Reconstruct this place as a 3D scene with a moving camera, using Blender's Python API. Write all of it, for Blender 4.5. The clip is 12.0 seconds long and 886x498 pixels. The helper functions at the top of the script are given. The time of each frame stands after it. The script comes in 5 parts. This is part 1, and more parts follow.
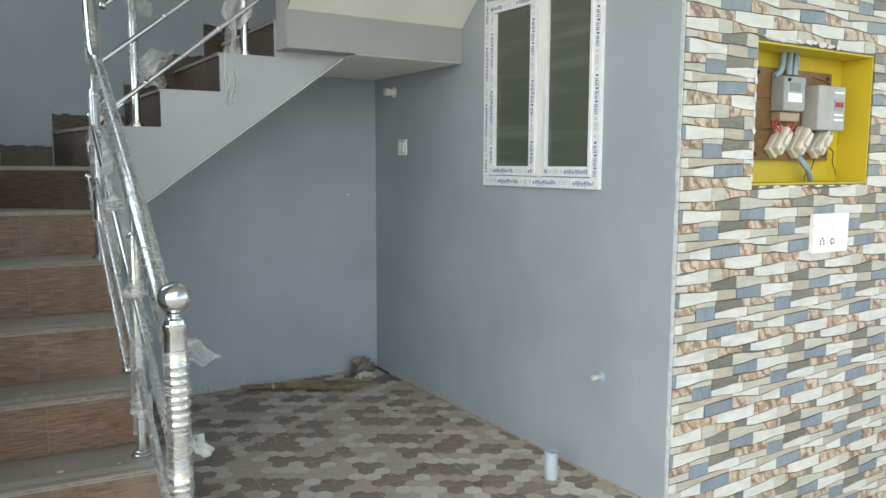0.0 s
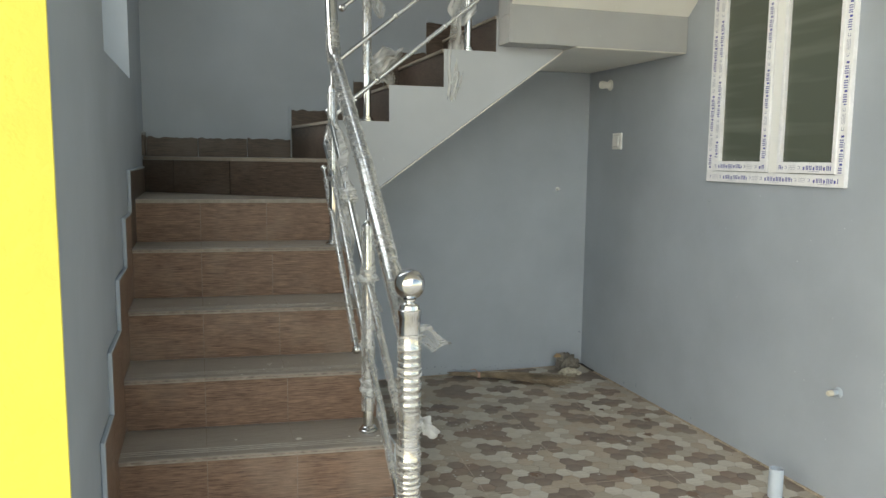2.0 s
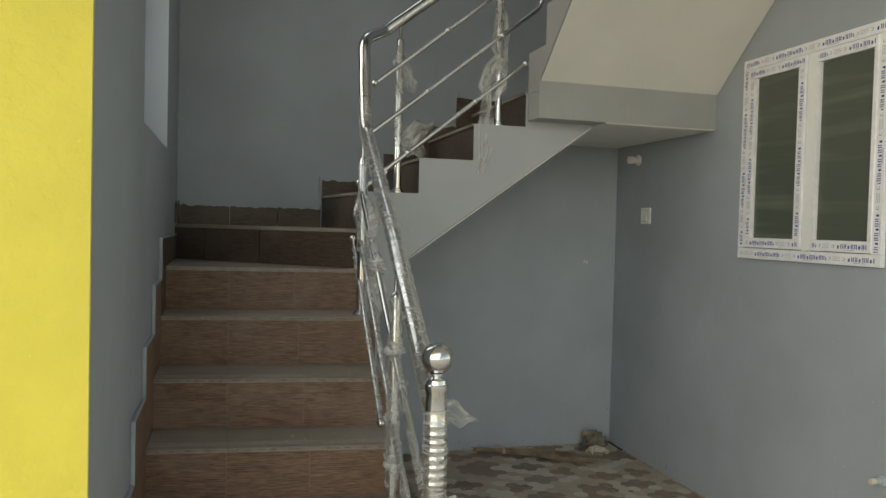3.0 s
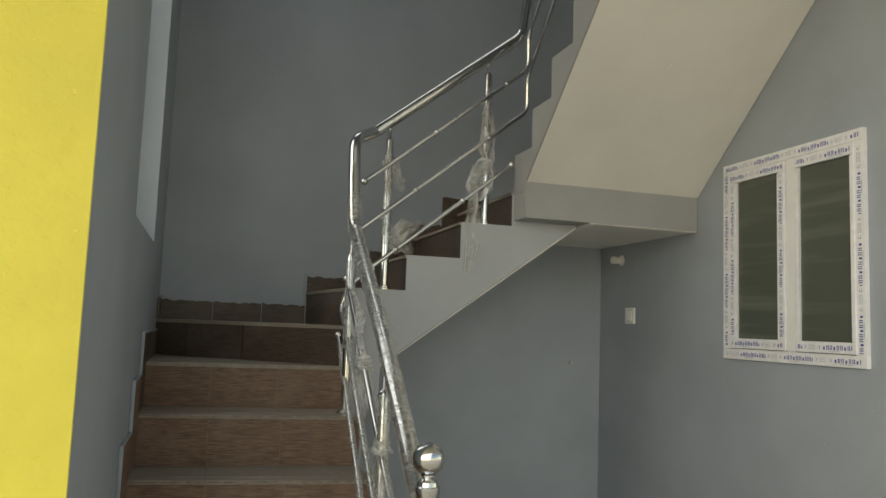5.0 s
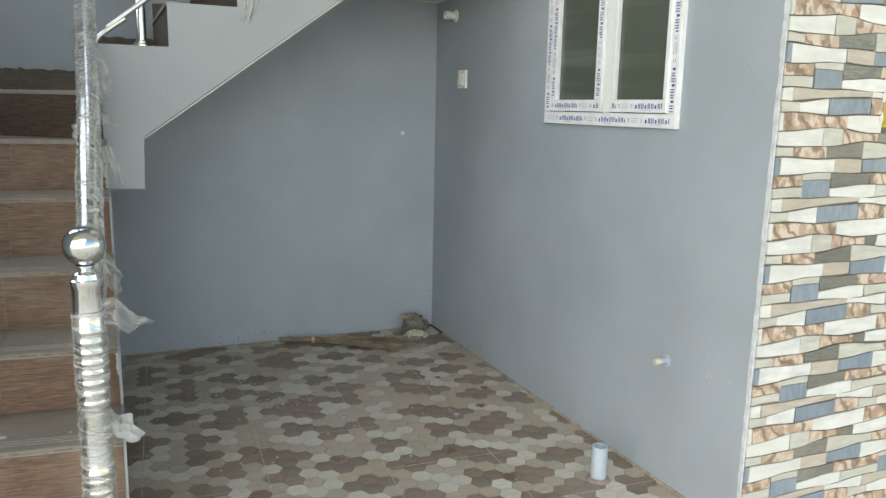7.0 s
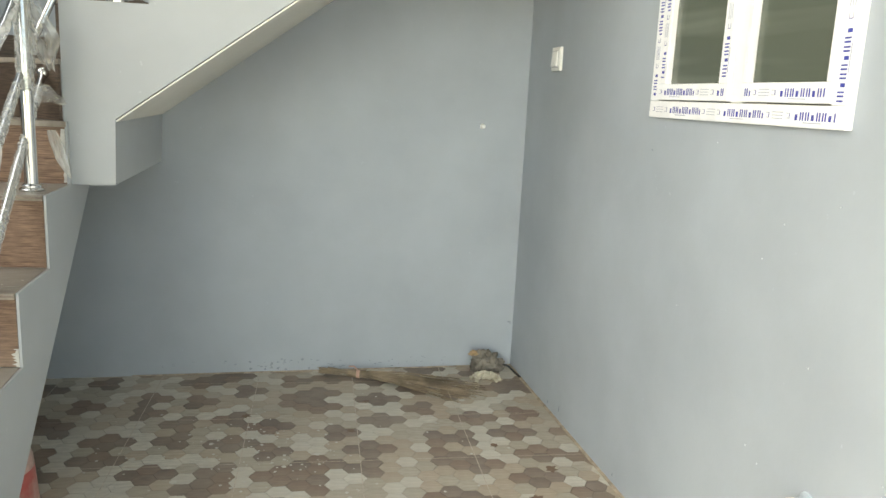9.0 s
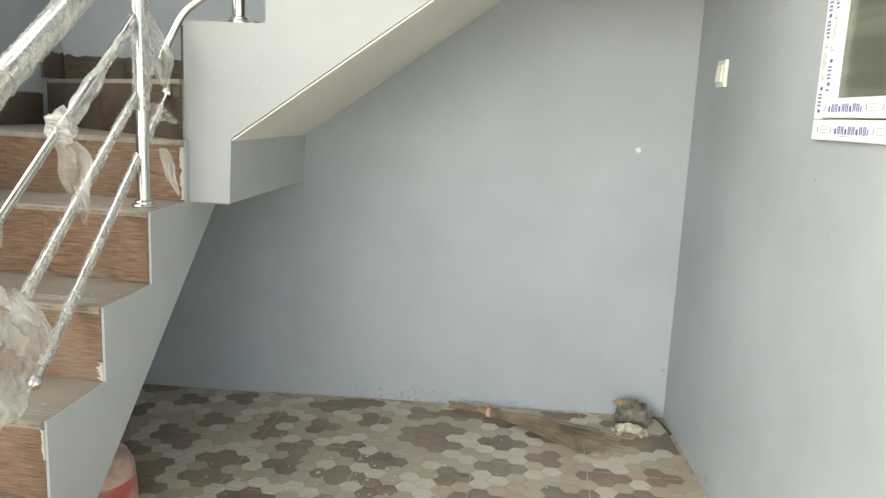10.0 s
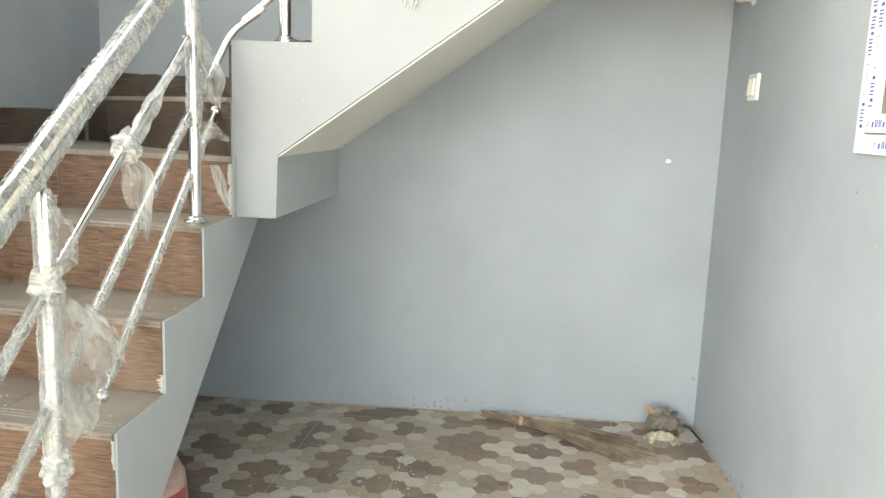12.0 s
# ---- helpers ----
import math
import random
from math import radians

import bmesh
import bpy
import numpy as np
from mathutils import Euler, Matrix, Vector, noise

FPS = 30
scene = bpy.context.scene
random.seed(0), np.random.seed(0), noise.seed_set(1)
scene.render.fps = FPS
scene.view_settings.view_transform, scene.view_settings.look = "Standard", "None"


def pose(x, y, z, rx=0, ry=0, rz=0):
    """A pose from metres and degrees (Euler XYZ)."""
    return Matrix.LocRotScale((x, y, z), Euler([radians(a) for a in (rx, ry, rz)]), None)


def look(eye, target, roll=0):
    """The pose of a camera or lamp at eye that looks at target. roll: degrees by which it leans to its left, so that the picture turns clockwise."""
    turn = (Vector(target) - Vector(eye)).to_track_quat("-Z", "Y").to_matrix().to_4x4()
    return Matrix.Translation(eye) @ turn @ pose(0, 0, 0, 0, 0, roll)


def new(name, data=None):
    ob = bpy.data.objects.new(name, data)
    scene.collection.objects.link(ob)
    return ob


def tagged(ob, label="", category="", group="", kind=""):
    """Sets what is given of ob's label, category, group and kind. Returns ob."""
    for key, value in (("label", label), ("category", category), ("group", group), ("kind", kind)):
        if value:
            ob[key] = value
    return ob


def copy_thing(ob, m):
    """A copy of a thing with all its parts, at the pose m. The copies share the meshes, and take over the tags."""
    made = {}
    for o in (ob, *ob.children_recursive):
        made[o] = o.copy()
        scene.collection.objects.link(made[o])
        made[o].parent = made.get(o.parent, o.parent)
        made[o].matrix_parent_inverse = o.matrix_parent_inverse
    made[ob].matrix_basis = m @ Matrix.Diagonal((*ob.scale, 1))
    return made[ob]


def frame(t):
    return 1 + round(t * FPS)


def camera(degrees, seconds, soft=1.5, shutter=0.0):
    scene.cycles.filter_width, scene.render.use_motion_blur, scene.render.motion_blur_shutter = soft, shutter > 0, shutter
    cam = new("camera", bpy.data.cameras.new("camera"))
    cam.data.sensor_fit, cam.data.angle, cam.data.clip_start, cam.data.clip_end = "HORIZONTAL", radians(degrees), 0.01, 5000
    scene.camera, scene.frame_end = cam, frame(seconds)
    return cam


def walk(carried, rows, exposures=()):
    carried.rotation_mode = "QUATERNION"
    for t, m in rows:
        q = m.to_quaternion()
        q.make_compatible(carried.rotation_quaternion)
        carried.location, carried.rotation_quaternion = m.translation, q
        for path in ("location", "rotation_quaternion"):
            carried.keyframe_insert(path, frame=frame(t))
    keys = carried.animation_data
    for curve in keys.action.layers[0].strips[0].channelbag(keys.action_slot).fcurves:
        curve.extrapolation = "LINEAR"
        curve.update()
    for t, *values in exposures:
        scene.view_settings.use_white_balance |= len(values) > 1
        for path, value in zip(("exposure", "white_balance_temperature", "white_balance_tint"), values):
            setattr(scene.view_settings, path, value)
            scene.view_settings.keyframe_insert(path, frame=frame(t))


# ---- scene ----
cam = camera(60.2, 12.0)
PATH = [
    (0, (-2.104, -4.122, 1.255), (-1.049, -2.438, 1.032), 0.2),
    (0.5, (-2.148, -4.111, 1.254), (-1.202, -2.364, 1.028), -0.1),
    (1, (-2.168, -4.093, 1.252), (-1.352, -2.282, 1.019), -0.1),
    (1.5, (-2.183, -4.08, 1.251), (-1.488, -2.22, 1.016), 0.2),
    (2, (-2.19, -4.077, 1.252), (-1.587, -2.185, 1.011), 0.6),
    (2.5, (-2.195, -4.066, 1.255), (-1.637, -2.16, 1.021), 1.1),
    (3, (-2.198, -4.061, 1.261), (-1.656, -2.137, 1.2), 1.5),
    (3.2, (-2.197, -4.059, 1.26), (-1.658, -2.134, 1.308), 1.5),
    (4.8, (-2.242, -4.031, 1.249), (-1.667, -2.141, 1.556), 2.1),
    (5, (-2.232, -4.046, 1.251), (-1.646, -2.144, 1.451), 2.1),
    (5.5, (-2.213, -4.05, 1.234), (-1.585, -2.154, 1.135), 1.9),
    (6, (-2.093, -4.028, 1.218), (-1.372, -2.191, 0.896), 1.3),
    (6.5, (-1.839, -3.966, 1.211), (-1.049, -2.161, 0.862), 1.0),
    (6.7, (-1.748, -3.914, 1.208), (-0.952, -2.114, 0.854), 1.2),
    (8.3, (-1.205, -3.382, 1.181), (-0.557, -1.532, 0.783), 2.0),
    (8.5, (-1.146, -3.328, 1.179), (-0.576, -1.454, 0.776), 2.2),
    (9, (-1.05, -3.169, 1.18), (-0.62, -1.255, 0.792), 2.7),
    (9.5, (-0.94, -3.046, 1.174), (-0.709, -1.092, 0.817), 2.8),
    (10, (-0.749, -2.976, 1.175), (-0.862, -1.01, 0.825), 2.6),
    (10.5, (-0.658, -2.928, 1.174), (-0.958, -0.984, 0.812), 2.9),
    (11, (-0.656, -2.932, 1.172), (-1.001, -0.996, 0.809), 2.8),
    (11.5, (-0.752, -2.973, 1.186), (-1.052, -1.029, 0.824), 2.8),
    (12, (-0.856, -3.027, 1.193), (-0.983, -1.059, 0.862), 2.2),
]
EXPOSURES = [(0, 1.12, 7630, 9), (0.5, 1.27, 7850, 8), (1.5, 1.47, 8170, 10), (2.0, 1.17, 8600, 10), (2.5, 0.72, 9020, 11), (3.2, 0.44, 9250, 11), (5.2, 0.44, 9560, 11), (6.0, 0.85, 8920, 11), (6.5, 1.14, 7960, 9), (8.4, 1.52, 8280, 9), (9.0, 2.01, 9130, 10), (9.5, 2.08, 9350, 12), (10.5, 2.51, 9350, 12), (12, 2.51, 9080, 12)]
walk(cam, [(t, look(eye, target, roll)) for t, eye, target, roll in PATH], EXPOSURES)

# ---- light ----
world = bpy.data.worlds.new("sky")
scene.world = world
world.use_nodes = True
wn, wl = world.node_tree.nodes, world.node_tree.links
sky = wn.new("ShaderNodeTexSky")
sky.sky_type = "NISHITA"
sky.sun_disc = False
sky.dust_density = 0.45
sky.sun_elevation, sky.sun_rotation = radians(34), radians(248)
wn["Background"].inputs["Strength"].default_value = 0.15
wl.new(sky.outputs["Color"], wn["Background"].inputs["Color"])
sun_data = bpy.data.lights.new("sun", "SUN")
sun_data.energy, sun_data.angle, sun_data.color = 2.4, radians(130), (0.79, 0.90, 1.0)
sun = new("sun", sun_data)
sun.matrix_world = look((-10.0, -4.0, 7.2), (0, 0, 0))
# sky light in the opening of the stairwell's side window
sky_data = bpy.data.lights.new("window_sky_light", "AREA")
sky_data.shape, sky_data.size, sky_data.size_y = "RECTANGLE", 0.78, 1.95
sky_data.energy, sky_data.color = 0.9, (0.60, 0.83, 1.0)
sky_light = new("window_sky_light", sky_data)
sky_light.matrix_world = look((-2.64, -1.13, 2.58), (0, -1.13, 2.58))


# ---- materials ----
def nodes_of(name):
    m = bpy.data.materials.new(name)
    m.use_nodes = True
    nt = m.node_tree
    return m, nt, nt.nodes["Principled BSDF"]


def mixer(nt, fac, a, b, mode="MIX"):
    n = nt.nodes.new("ShaderNodeMix")
    n.data_type, n.blend_type = "RGBA", mode
    for sock, v in ((n.inputs["Factor"], fac), (n.inputs["A"], a), (n.inputs["B"], b)):
        if isinstance(v, (int, float)):
            sock.default_value = v
        elif isinstance(v, tuple):
            sock.default_value = (*v, 1)
        else:
            nt.links.new(v, sock)
    return n.outputs["Result"]


def noise_fac(nt, scale, detail=4.0, lo=0.35, hi=0.65, stretch=(1, 1, 1), rough=0.55, coord="Object", offset=None):
    tc = nt.nodes.new("ShaderNodeTexCoord")
    mp = nt.nodes.new("ShaderNodeMapping")
    mp.inputs["Scale"].default_value = stretch
    nt.links.new(tc.outputs[coord], mp.inputs["Vector"])
    if offset is not None:
        nt.links.new(offset, mp.inputs["Location"])
    n = nt.nodes.new("ShaderNodeTexNoise")
    n.inputs["Scale"].default_value, n.inputs["Detail"].default_value, n.inputs["Roughness"].default_value = scale, detail, rough
    nt.links.new(mp.outputs["Vector"], n.inputs["Vector"])
    r = nt.nodes.new("ShaderNodeMapRange")
    r.inputs["From Min"].default_value, r.inputs["From Max"].default_value = lo, hi
    nt.links.new(n.outputs["Fac"], r.inputs["Value"])
    return r.outputs["Result"]


def bump(nt, bsdf, height, strength, distance=0.002):
    b = nt.nodes.new("ShaderNodeBump")
    b.inputs["Strength"].default_value, b.inputs["Distance"].default_value = strength, distance
    nt.links.new(height, b.inputs["Height"])
    nt.links.new(b.outputs["Normal"], bsdf.inputs["Normal"])


def paint(name, colour, rough=0.6, mottle=0.06, dirt=None, bumpiness=0.07, grain=45):
    """Painted plaster: broad unevenness, fine roller grain and scuffs."""
    m, nt, b = nodes_of(name)
    dark = tuple(c * (1 - mottle * 2) for c in colour)
    light = tuple(min(1, c * (1 + mottle)) for c in colour)
    col = mixer(nt, noise_fac(nt, 2.2, 5), dark, light)
    col = mixer(nt, noise_fac(nt, 1.1, 8, 0.60, 0.78, (1, 1, 0.35), 0.7), col, dirt or tuple(c * 0.82 for c in colour))
    col = mixer(nt, noise_fac(nt, 34, 3, 0.715, 0.74), col, tuple(min(1, c * 1.05 + 0.01) for c in colour))
    nt.links.new(col, b.inputs["Base Color"])
    b.inputs["Roughness"].default_value = rough
    bump(nt, b, noise_fac(nt, grain, 5, 0.2, 0.8), bumpiness, 0.003)
    return m


def plain(name, colour, rough=0.5, metal=0.0, vary=0.08, scale=20, bumpiness=0.0):
    m, nt, b = nodes_of(name)
    col = mixer(nt, noise_fac(nt, scale, 4), tuple(c * (1 - vary) for c in colour), tuple(min(1, c * (1 + vary)) for c in colour))
    nt.links.new(col, b.inputs["Base Color"])
    b.inputs["Roughness"].default_value, b.inputs["Metallic"].default_value = rough, metal
    if bumpiness:
        bump(nt, b, noise_fac(nt, scale * 3, 4), bumpiness)
    return m


def random_of(nt):
    return nt.nodes.new("ShaderNodeObjectInfo").outputs["Random"]


def wood_tile(name, dark, light, dust, grain=(1.5, 1.5, 34)):
    """Wood-look ceramic: long streaks along the tile, a little dust."""
    m, nt, b = nodes_of(name)
    rnd = random_of(nt)
    shift = nt.nodes.new("ShaderNodeCombineXYZ")
    mul = nt.nodes.new("ShaderNodeMath")
    mul.operation, mul.inputs[1].default_value = "MULTIPLY", 37.0
    nt.links.new(rnd, mul.inputs[0])
    nt.links.new(mul.outputs[0], shift.inputs["Y"])
    nt.links.new(mul.outputs[0], shift.inputs["Z"])
    streak = noise_fac(nt, 11, 7, 0.37, 0.64, grain, 0.7, "Object", shift.outputs[0])
    fine = noise_fac(nt, 18, 4, 0.35, 0.7, grain, 0.6, "Object", shift.outputs[0])
    col = mixer(nt, streak, dark, light)
    col = mixer(nt, fine, col, tuple(c * 0.62 for c in dark), "MIX")
    col2 = mixer(nt, 0.62, col, mixer(nt, streak, dark, light))
    col3 = mixer(nt, noise_fac(nt, 3.0, 6, 0.48, 0.9), col2, dust)
    nt.links.new(col3, b.inputs["Base Color"])
    b.inputs["Roughness"].default_value = 0.42
    b.inputs["Specular IOR Level"].default_value = 0.35
    bump(nt, b, fine, 0.15, 0.001)
    return m


def steel(name, rough=0.12, colour=(0.66, 0.66, 0.65)):
    m, nt, b = nodes_of(name)
    b.inputs["Base Color"].default_value = (*colour, 1)
    b.inputs["Metallic"].default_value = 1.0
    r = nt.nodes.new("ShaderNodeMapRange")
    r.inputs["To Min"].default_value, r.inputs["To Max"].default_value = rough * 0.7, rough * 1.6
    nt.links.new(noise_fac(nt, 14, 4), r.inputs["Value"])
    nt.links.new(r.outputs["Result"], b.inputs["Roughness"])
    return m


def film_plastic(name, low=0.05, high=0.7, scale=18, stretch=(0.8, 6, 6)):
    """Thin crinkled wrapping film, half clear."""
    m, nt, b = nodes_of(name)
    out = nt.nodes["Material Output"]
    b.inputs["Base Color"].default_value = (0.63, 0.63, 0.61, 1)
    b.inputs["Roughness"].default_value = 0.3
    clear = nt.nodes.new("ShaderNodeBsdfTransparent")
    mix = nt.nodes.new("ShaderNodeMixShader")
    r = nt.nodes.new("ShaderNodeMapRange")
    r.inputs["To Min"].default_value, r.inputs["To Max"].default_value = low, high
    nt.links.new(noise_fac(nt, scale, 3, 0.40, 0.68, stretch, 0.5), r.inputs["Value"])
    nt.links.new(r.outputs["Result"], mix.inputs["Fac"])
    nt.links.new(clear.outputs[0], mix.inputs[1])
    nt.links.new(b.outputs[0], mix.inputs[2])
    nt.links.new(mix.outputs[0], out.inputs["Surface"])
    bump(nt, b, noise_fac(nt, 70, 4, 0.3, 0.7, (1, 1, 2.5)), 0.12, 0.003)
    return m


WALL_BLUE = paint("blue_grey_wall_paint", (0.350, 0.393, 0.438), 0.55, 0.045, (0.305, 0.35, 0.395))
STRINGER_PAINT = paint("pale_grey_stair_paint", (0.41, 0.433, 0.452), 0.55, 0.035)
LANDING_PAINT = paint("mid_grey_landing_paint", (0.335, 0.34, 0.335), 0.6, 0.04)
WHITE_PAINT = paint("white_ceiling_paint", (0.77, 0.75, 0.69), 0.7, 0.03)
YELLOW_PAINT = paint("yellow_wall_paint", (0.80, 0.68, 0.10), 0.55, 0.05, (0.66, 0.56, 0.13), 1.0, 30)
# the yellow wall paint darkened, the recess's shade put into its colour
SHADED_YELLOW = paint("shaded_yellow_paint", (0.58, 0.44, 0.035), 0.5, 0.05, (0.5, 0.37, 0.05), 0.4, 38)
PLASTER = paint("grey_cement_plaster", (0.42, 0.41, 0.39), 0.9, 0.12, bumpiness=0.5)
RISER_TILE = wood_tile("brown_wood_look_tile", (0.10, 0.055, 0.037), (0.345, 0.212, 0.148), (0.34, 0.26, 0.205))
# darker tone of the wood-look tile, for winders, second flight and skirting there
DARK_TILE = wood_tile("darker_brown_look_tile", (0.045, 0.031, 0.025), (0.15, 0.106, 0.082), (0.19, 0.155, 0.13))
TREAD_TILE = wood_tile("grey_brown_tread_tile", (0.26, 0.222, 0.188), (0.355, 0.312, 0.266), (0.41, 0.367, 0.315), (1.2, 24, 1.2))
GROUT = plain("pale_grout", (0.25, 0.20, 0.165), 0.9, 0, 0.15, 60)
STEEL = steel("polished_stainless_steel")
FILM = film_plastic("clear_wrapping_film", 0.02, 0.26, 60, (0.22, 1.6, 1.2))
FILM_BAR = film_plastic("wound_bar_film", 0.10, 0.42, 42, (0.6, 1.4, -0.8))
FILM_SHEET = film_plastic("loose_film_sheet", 0.28, 0.70, 9, (1.4, 3.2, 0.9))
FILM_POST = film_plastic("post_wrapping_film", 0.18, 0.52, 24, (1.6, 1.6, 0.9))
FILM_THIN = film_plastic("taut_wrapping_film", 0.04, 0.50, 30, (0.6, 0.6, 4))
FILM_FOLD = film_plastic("folded_film_edge", 0.18, 0.62)
FILM_THICK = film_plastic("bunched_wrapping_film", 0.40, 0.85)
UPVC = plain("white_upvc", (0.83, 0.84, 0.83), 0.35, 0, 0.02, 6)
TAPE = plain("white_protective_tape", (0.80, 0.81, 0.83), 0.45, 0, 0.05, 30, 0.2)
INK = plain("blue_tape_print", (0.03, 0.045, 0.30), 0.5)
GREY_INK = plain("grey_tape_print", (0.33, 0.35, 0.45), 0.5)
GASKET = plain("black_rubber_gasket", (0.02, 0.02, 0.02), 0.6)
SWITCH_WHITE = plain("white_switch_plastic", (0.80, 0.80, 0.77), 0.3, 0, 0.03)
PIPE_GREY = plain("grey_pvc_pipe", (0.40, 0.46, 0.52), 0.4, 0, 0.06)
CPVC = plain("cream_cpvc_plastic", (0.60, 0.56, 0.45), 0.4, 0, 0.06)
GROUND = paint("dusty_concrete_ground", (0.58, 0.55, 0.50), 0.9, 0.15, bumpiness=0.6)


# ---- builders ----
def part(name, bm, mat, parent=None, label="", smooth=False):
    me = bpy.data.meshes.new(name)
    bm.normal_update()
    bm.to_mesh(me)
    bm.free()
    me.materials.append(mat)
    if smooth:
        me.shade_smooth()
        me.set_sharp_from_angle(angle=radians(38))
    ob = new(name, me)
    ob.parent = parent
    if label:
        ob["label"] = label
    return ob


def thing(name, at=(0, 0, 0)):
    ob = new(name)
    ob.empty_display_size = 0.05
    ob.location = at
    return ob


def box_bm(x0, x1, y0, y1, z0, z1, bevel=0.0, bm=None):
    bm = bm or bmesh.new()
    v = [bm.verts.new((x, y, z)) for x in (x0, x1) for y in (y0, y1) for z in (z0, z1)]
    for f in ((0, 1, 3, 2), (4, 6, 7, 5), (0, 4, 5, 1), (2, 3, 7, 6), (0, 2, 6, 4), (1, 5, 7, 3)):
        bm.faces.new([v[i] for i in f])
    if bevel:
        es = {e for q in v for e in q.link_edges}
        bmesh.ops.bevel(bm, geom=list(es), offset=bevel, segments=2, affect="EDGES", profile=0.6)
    return bm


def prism_bm(points, axis, a, b, bevel=0.0):
    """A closed outline in two axes, extruded from a to b along the third."""
    bm = bmesh.new()

    def at(p, d):
        return {"x": (d, p[0], p[1]), "y": (p[0], d, p[1]), "z": (p[0], p[1], d)}[axis]

    lo = [bm.verts.new(at(p, a)) for p in points]
    hi = [bm.verts.new(at(p, b)) for p in points]
    n = len(points)
    bm.faces.new(lo)
    bm.faces.new(hi[::-1])
    for i in range(n):
        bm.faces.new((lo[i], hi[i], hi[(i + 1) % n], lo[(i + 1) % n]))
    bmesh.ops.recalc_face_normals(bm, faces=bm.faces)
    if bevel:
        bmesh.ops.bevel(bm, geom=list(bm.edges), offset=bevel, segments=1, affect="EDGES")
    return bm


def tube_bm(path, radius, sides=14, wobble=0.0, bm=None, seed=0, squash=1.0):
    """A round bar along a path of points; radius may be a list."""
    bm = bm or bmesh.new()
    rng = random.Random(seed)
    pts = [Vector(p) for p in path]
    rings = []
    side = None
    for i, p in enumerate(pts):
        d = (pts[min(i + 1, len(pts) - 1)] - pts[max(i - 1, 0)]).normalized()
        if side is None:
            side = d.cross(Vector((0, 0, 1)) if abs(d.z) < 0.9 else Vector((1, 0, 0))).normalized()
        side = (side - d * side.dot(d)).normalized()
        up = side.cross(d)
        r = radius[i] if isinstance(radius, (list, tuple)) else radius
        ring = []
        for k in range(sides):
            a = 2 * math.pi * k / sides
            rr = r * (1 + wobble * rng.uniform(-1, 1))
            ring.append(bm.verts.new(p + side * rr * math.cos(a) + up * rr * squash * math.sin(a)))
        rings.append(ring)
    for a, b in zip(rings, rings[1:]):
        for k in range(sides):
            bm.faces.new((a[k], a[(k + 1) % sides], b[(k + 1) % sides], b[k]))
    bm.faces.new(rings[0][::-1])
    bm.faces.new(rings[-1])
    return bm


def lathe_bm(profile, at=(0, 0, 0), sides=28, bm=None):
    """Turned about the z axis; profile of (radius, height)."""
    bm = bm or bmesh.new()
    rings = [[bm.verts.new((at[0] + max(r, 1e-4) * math.cos(2 * math.pi * k / sides), at[1] + max(r, 1e-4) * math.sin(2 * math.pi * k / sides), at[2] + z)) for k in range(sides)] for r, z in profile]
    for a, b in zip(rings, rings[1:]):
        for k in range(sides):
            bm.faces.new((a[k], a[(k + 1) % sides], b[(k + 1) % sides], b[k]))
    bm.faces.new(rings[0][::-1])
    bm.faces.new(rings[-1])
    return bm


def structure(name, bm, mat, label, category):
    return tagged(part(name, bm, mat), label, category, kind="structure")


def wall_with_hole(axis, a, b, u0, u1, z0, z1, hole):
    """A wall slab between a and b along axis, with one opening (h0, h1, k0, k1)."""
    bm = bmesh.new()
    h0, h1, k0, k1 = hole
    us, zs = (u0, h0, h1, u1), (z0, k0, k1, z1)
    grid = {}

    def vert(i, j, d):
        if (i, j, d) not in grid:
            grid[i, j, d] = bm.verts.new((d, us[i], zs[j]) if axis == "x" else (us[i], d, zs[j]))
        return grid[i, j, d]

    for i in range(3):
        for j in range(3):
            if (i, j) == (1, 1):
                continue
            for d in (a, b):
                bm.faces.new([vert(i, j, d), vert(i + 1, j, d), vert(i + 1, j + 1, d), vert(i, j + 1, d)])
    rim = [e for e in bm.edges if len(e.link_faces) == 1]
    for e in rim:
        p, q = e.verts
        if p in [grid[k] for k in grid if k[2] == a]:
            ip = [k for k, v in grid.items() if v is p][0]
            iq = [k for k, v in grid.items() if v is q][0]
            bm.faces.new((p, q, grid[iq[0], iq[1], b], grid[ip[0], ip[1], b]))
    bmesh.ops.recalc_face_normals(bm, faces=bm.faces)
    return bm


# ---- the setting ----
XL, XS, YS = -2.448, -1.62, -0.805      # left wall, stair's open side, second flight's face
YF, YY = -2.30, -2.485                 # clad front, yellow front
GZ = -0.32                             # ground outside
TOP = 4.6

structure("ground", box_bm(-40, 40, -45, 10, GZ - 0.2, GZ), GROUND, "dusty bare concrete ground outside the porch", "ground")
structure("floor", box_bm(-2.64, 0.0, -2.52, 0.0, GZ, -0.004), GROUT, "hexagon patterned tiled floor under the stairs", "floor")
structure("wall_back", box_bm(-2.64, 0.2, 0.0, 0.2, GZ, TOP), WALL_BLUE, "blue-grey painted plaster wall behind the stairs", "wall")
structure("wall_right", wall_with_hole("x", 0.0, 0.2, YF, -0.0, GZ, TOP, (-1.917, -1.15, 1.16, 2.012)), WALL_BLUE, "blue-grey painted plaster wall with a small window", "wall")
structure("wall_left", wall_with_hole("x", XL - 0.2, XL, YY + 0.01, -0.0, GZ, TOP, (-1.58, -0.684, 1.551, 3.6)), WALL_BLUE, "blue-grey painted stair wall with a window opening", "wall")
structure("wall_front_left", box_bm(-5.0, XL - 0.001, YY, YY + 0.009, GZ, 3.2), YELLOW_PAINT, "bright yellow painted outer wall face", "wall")
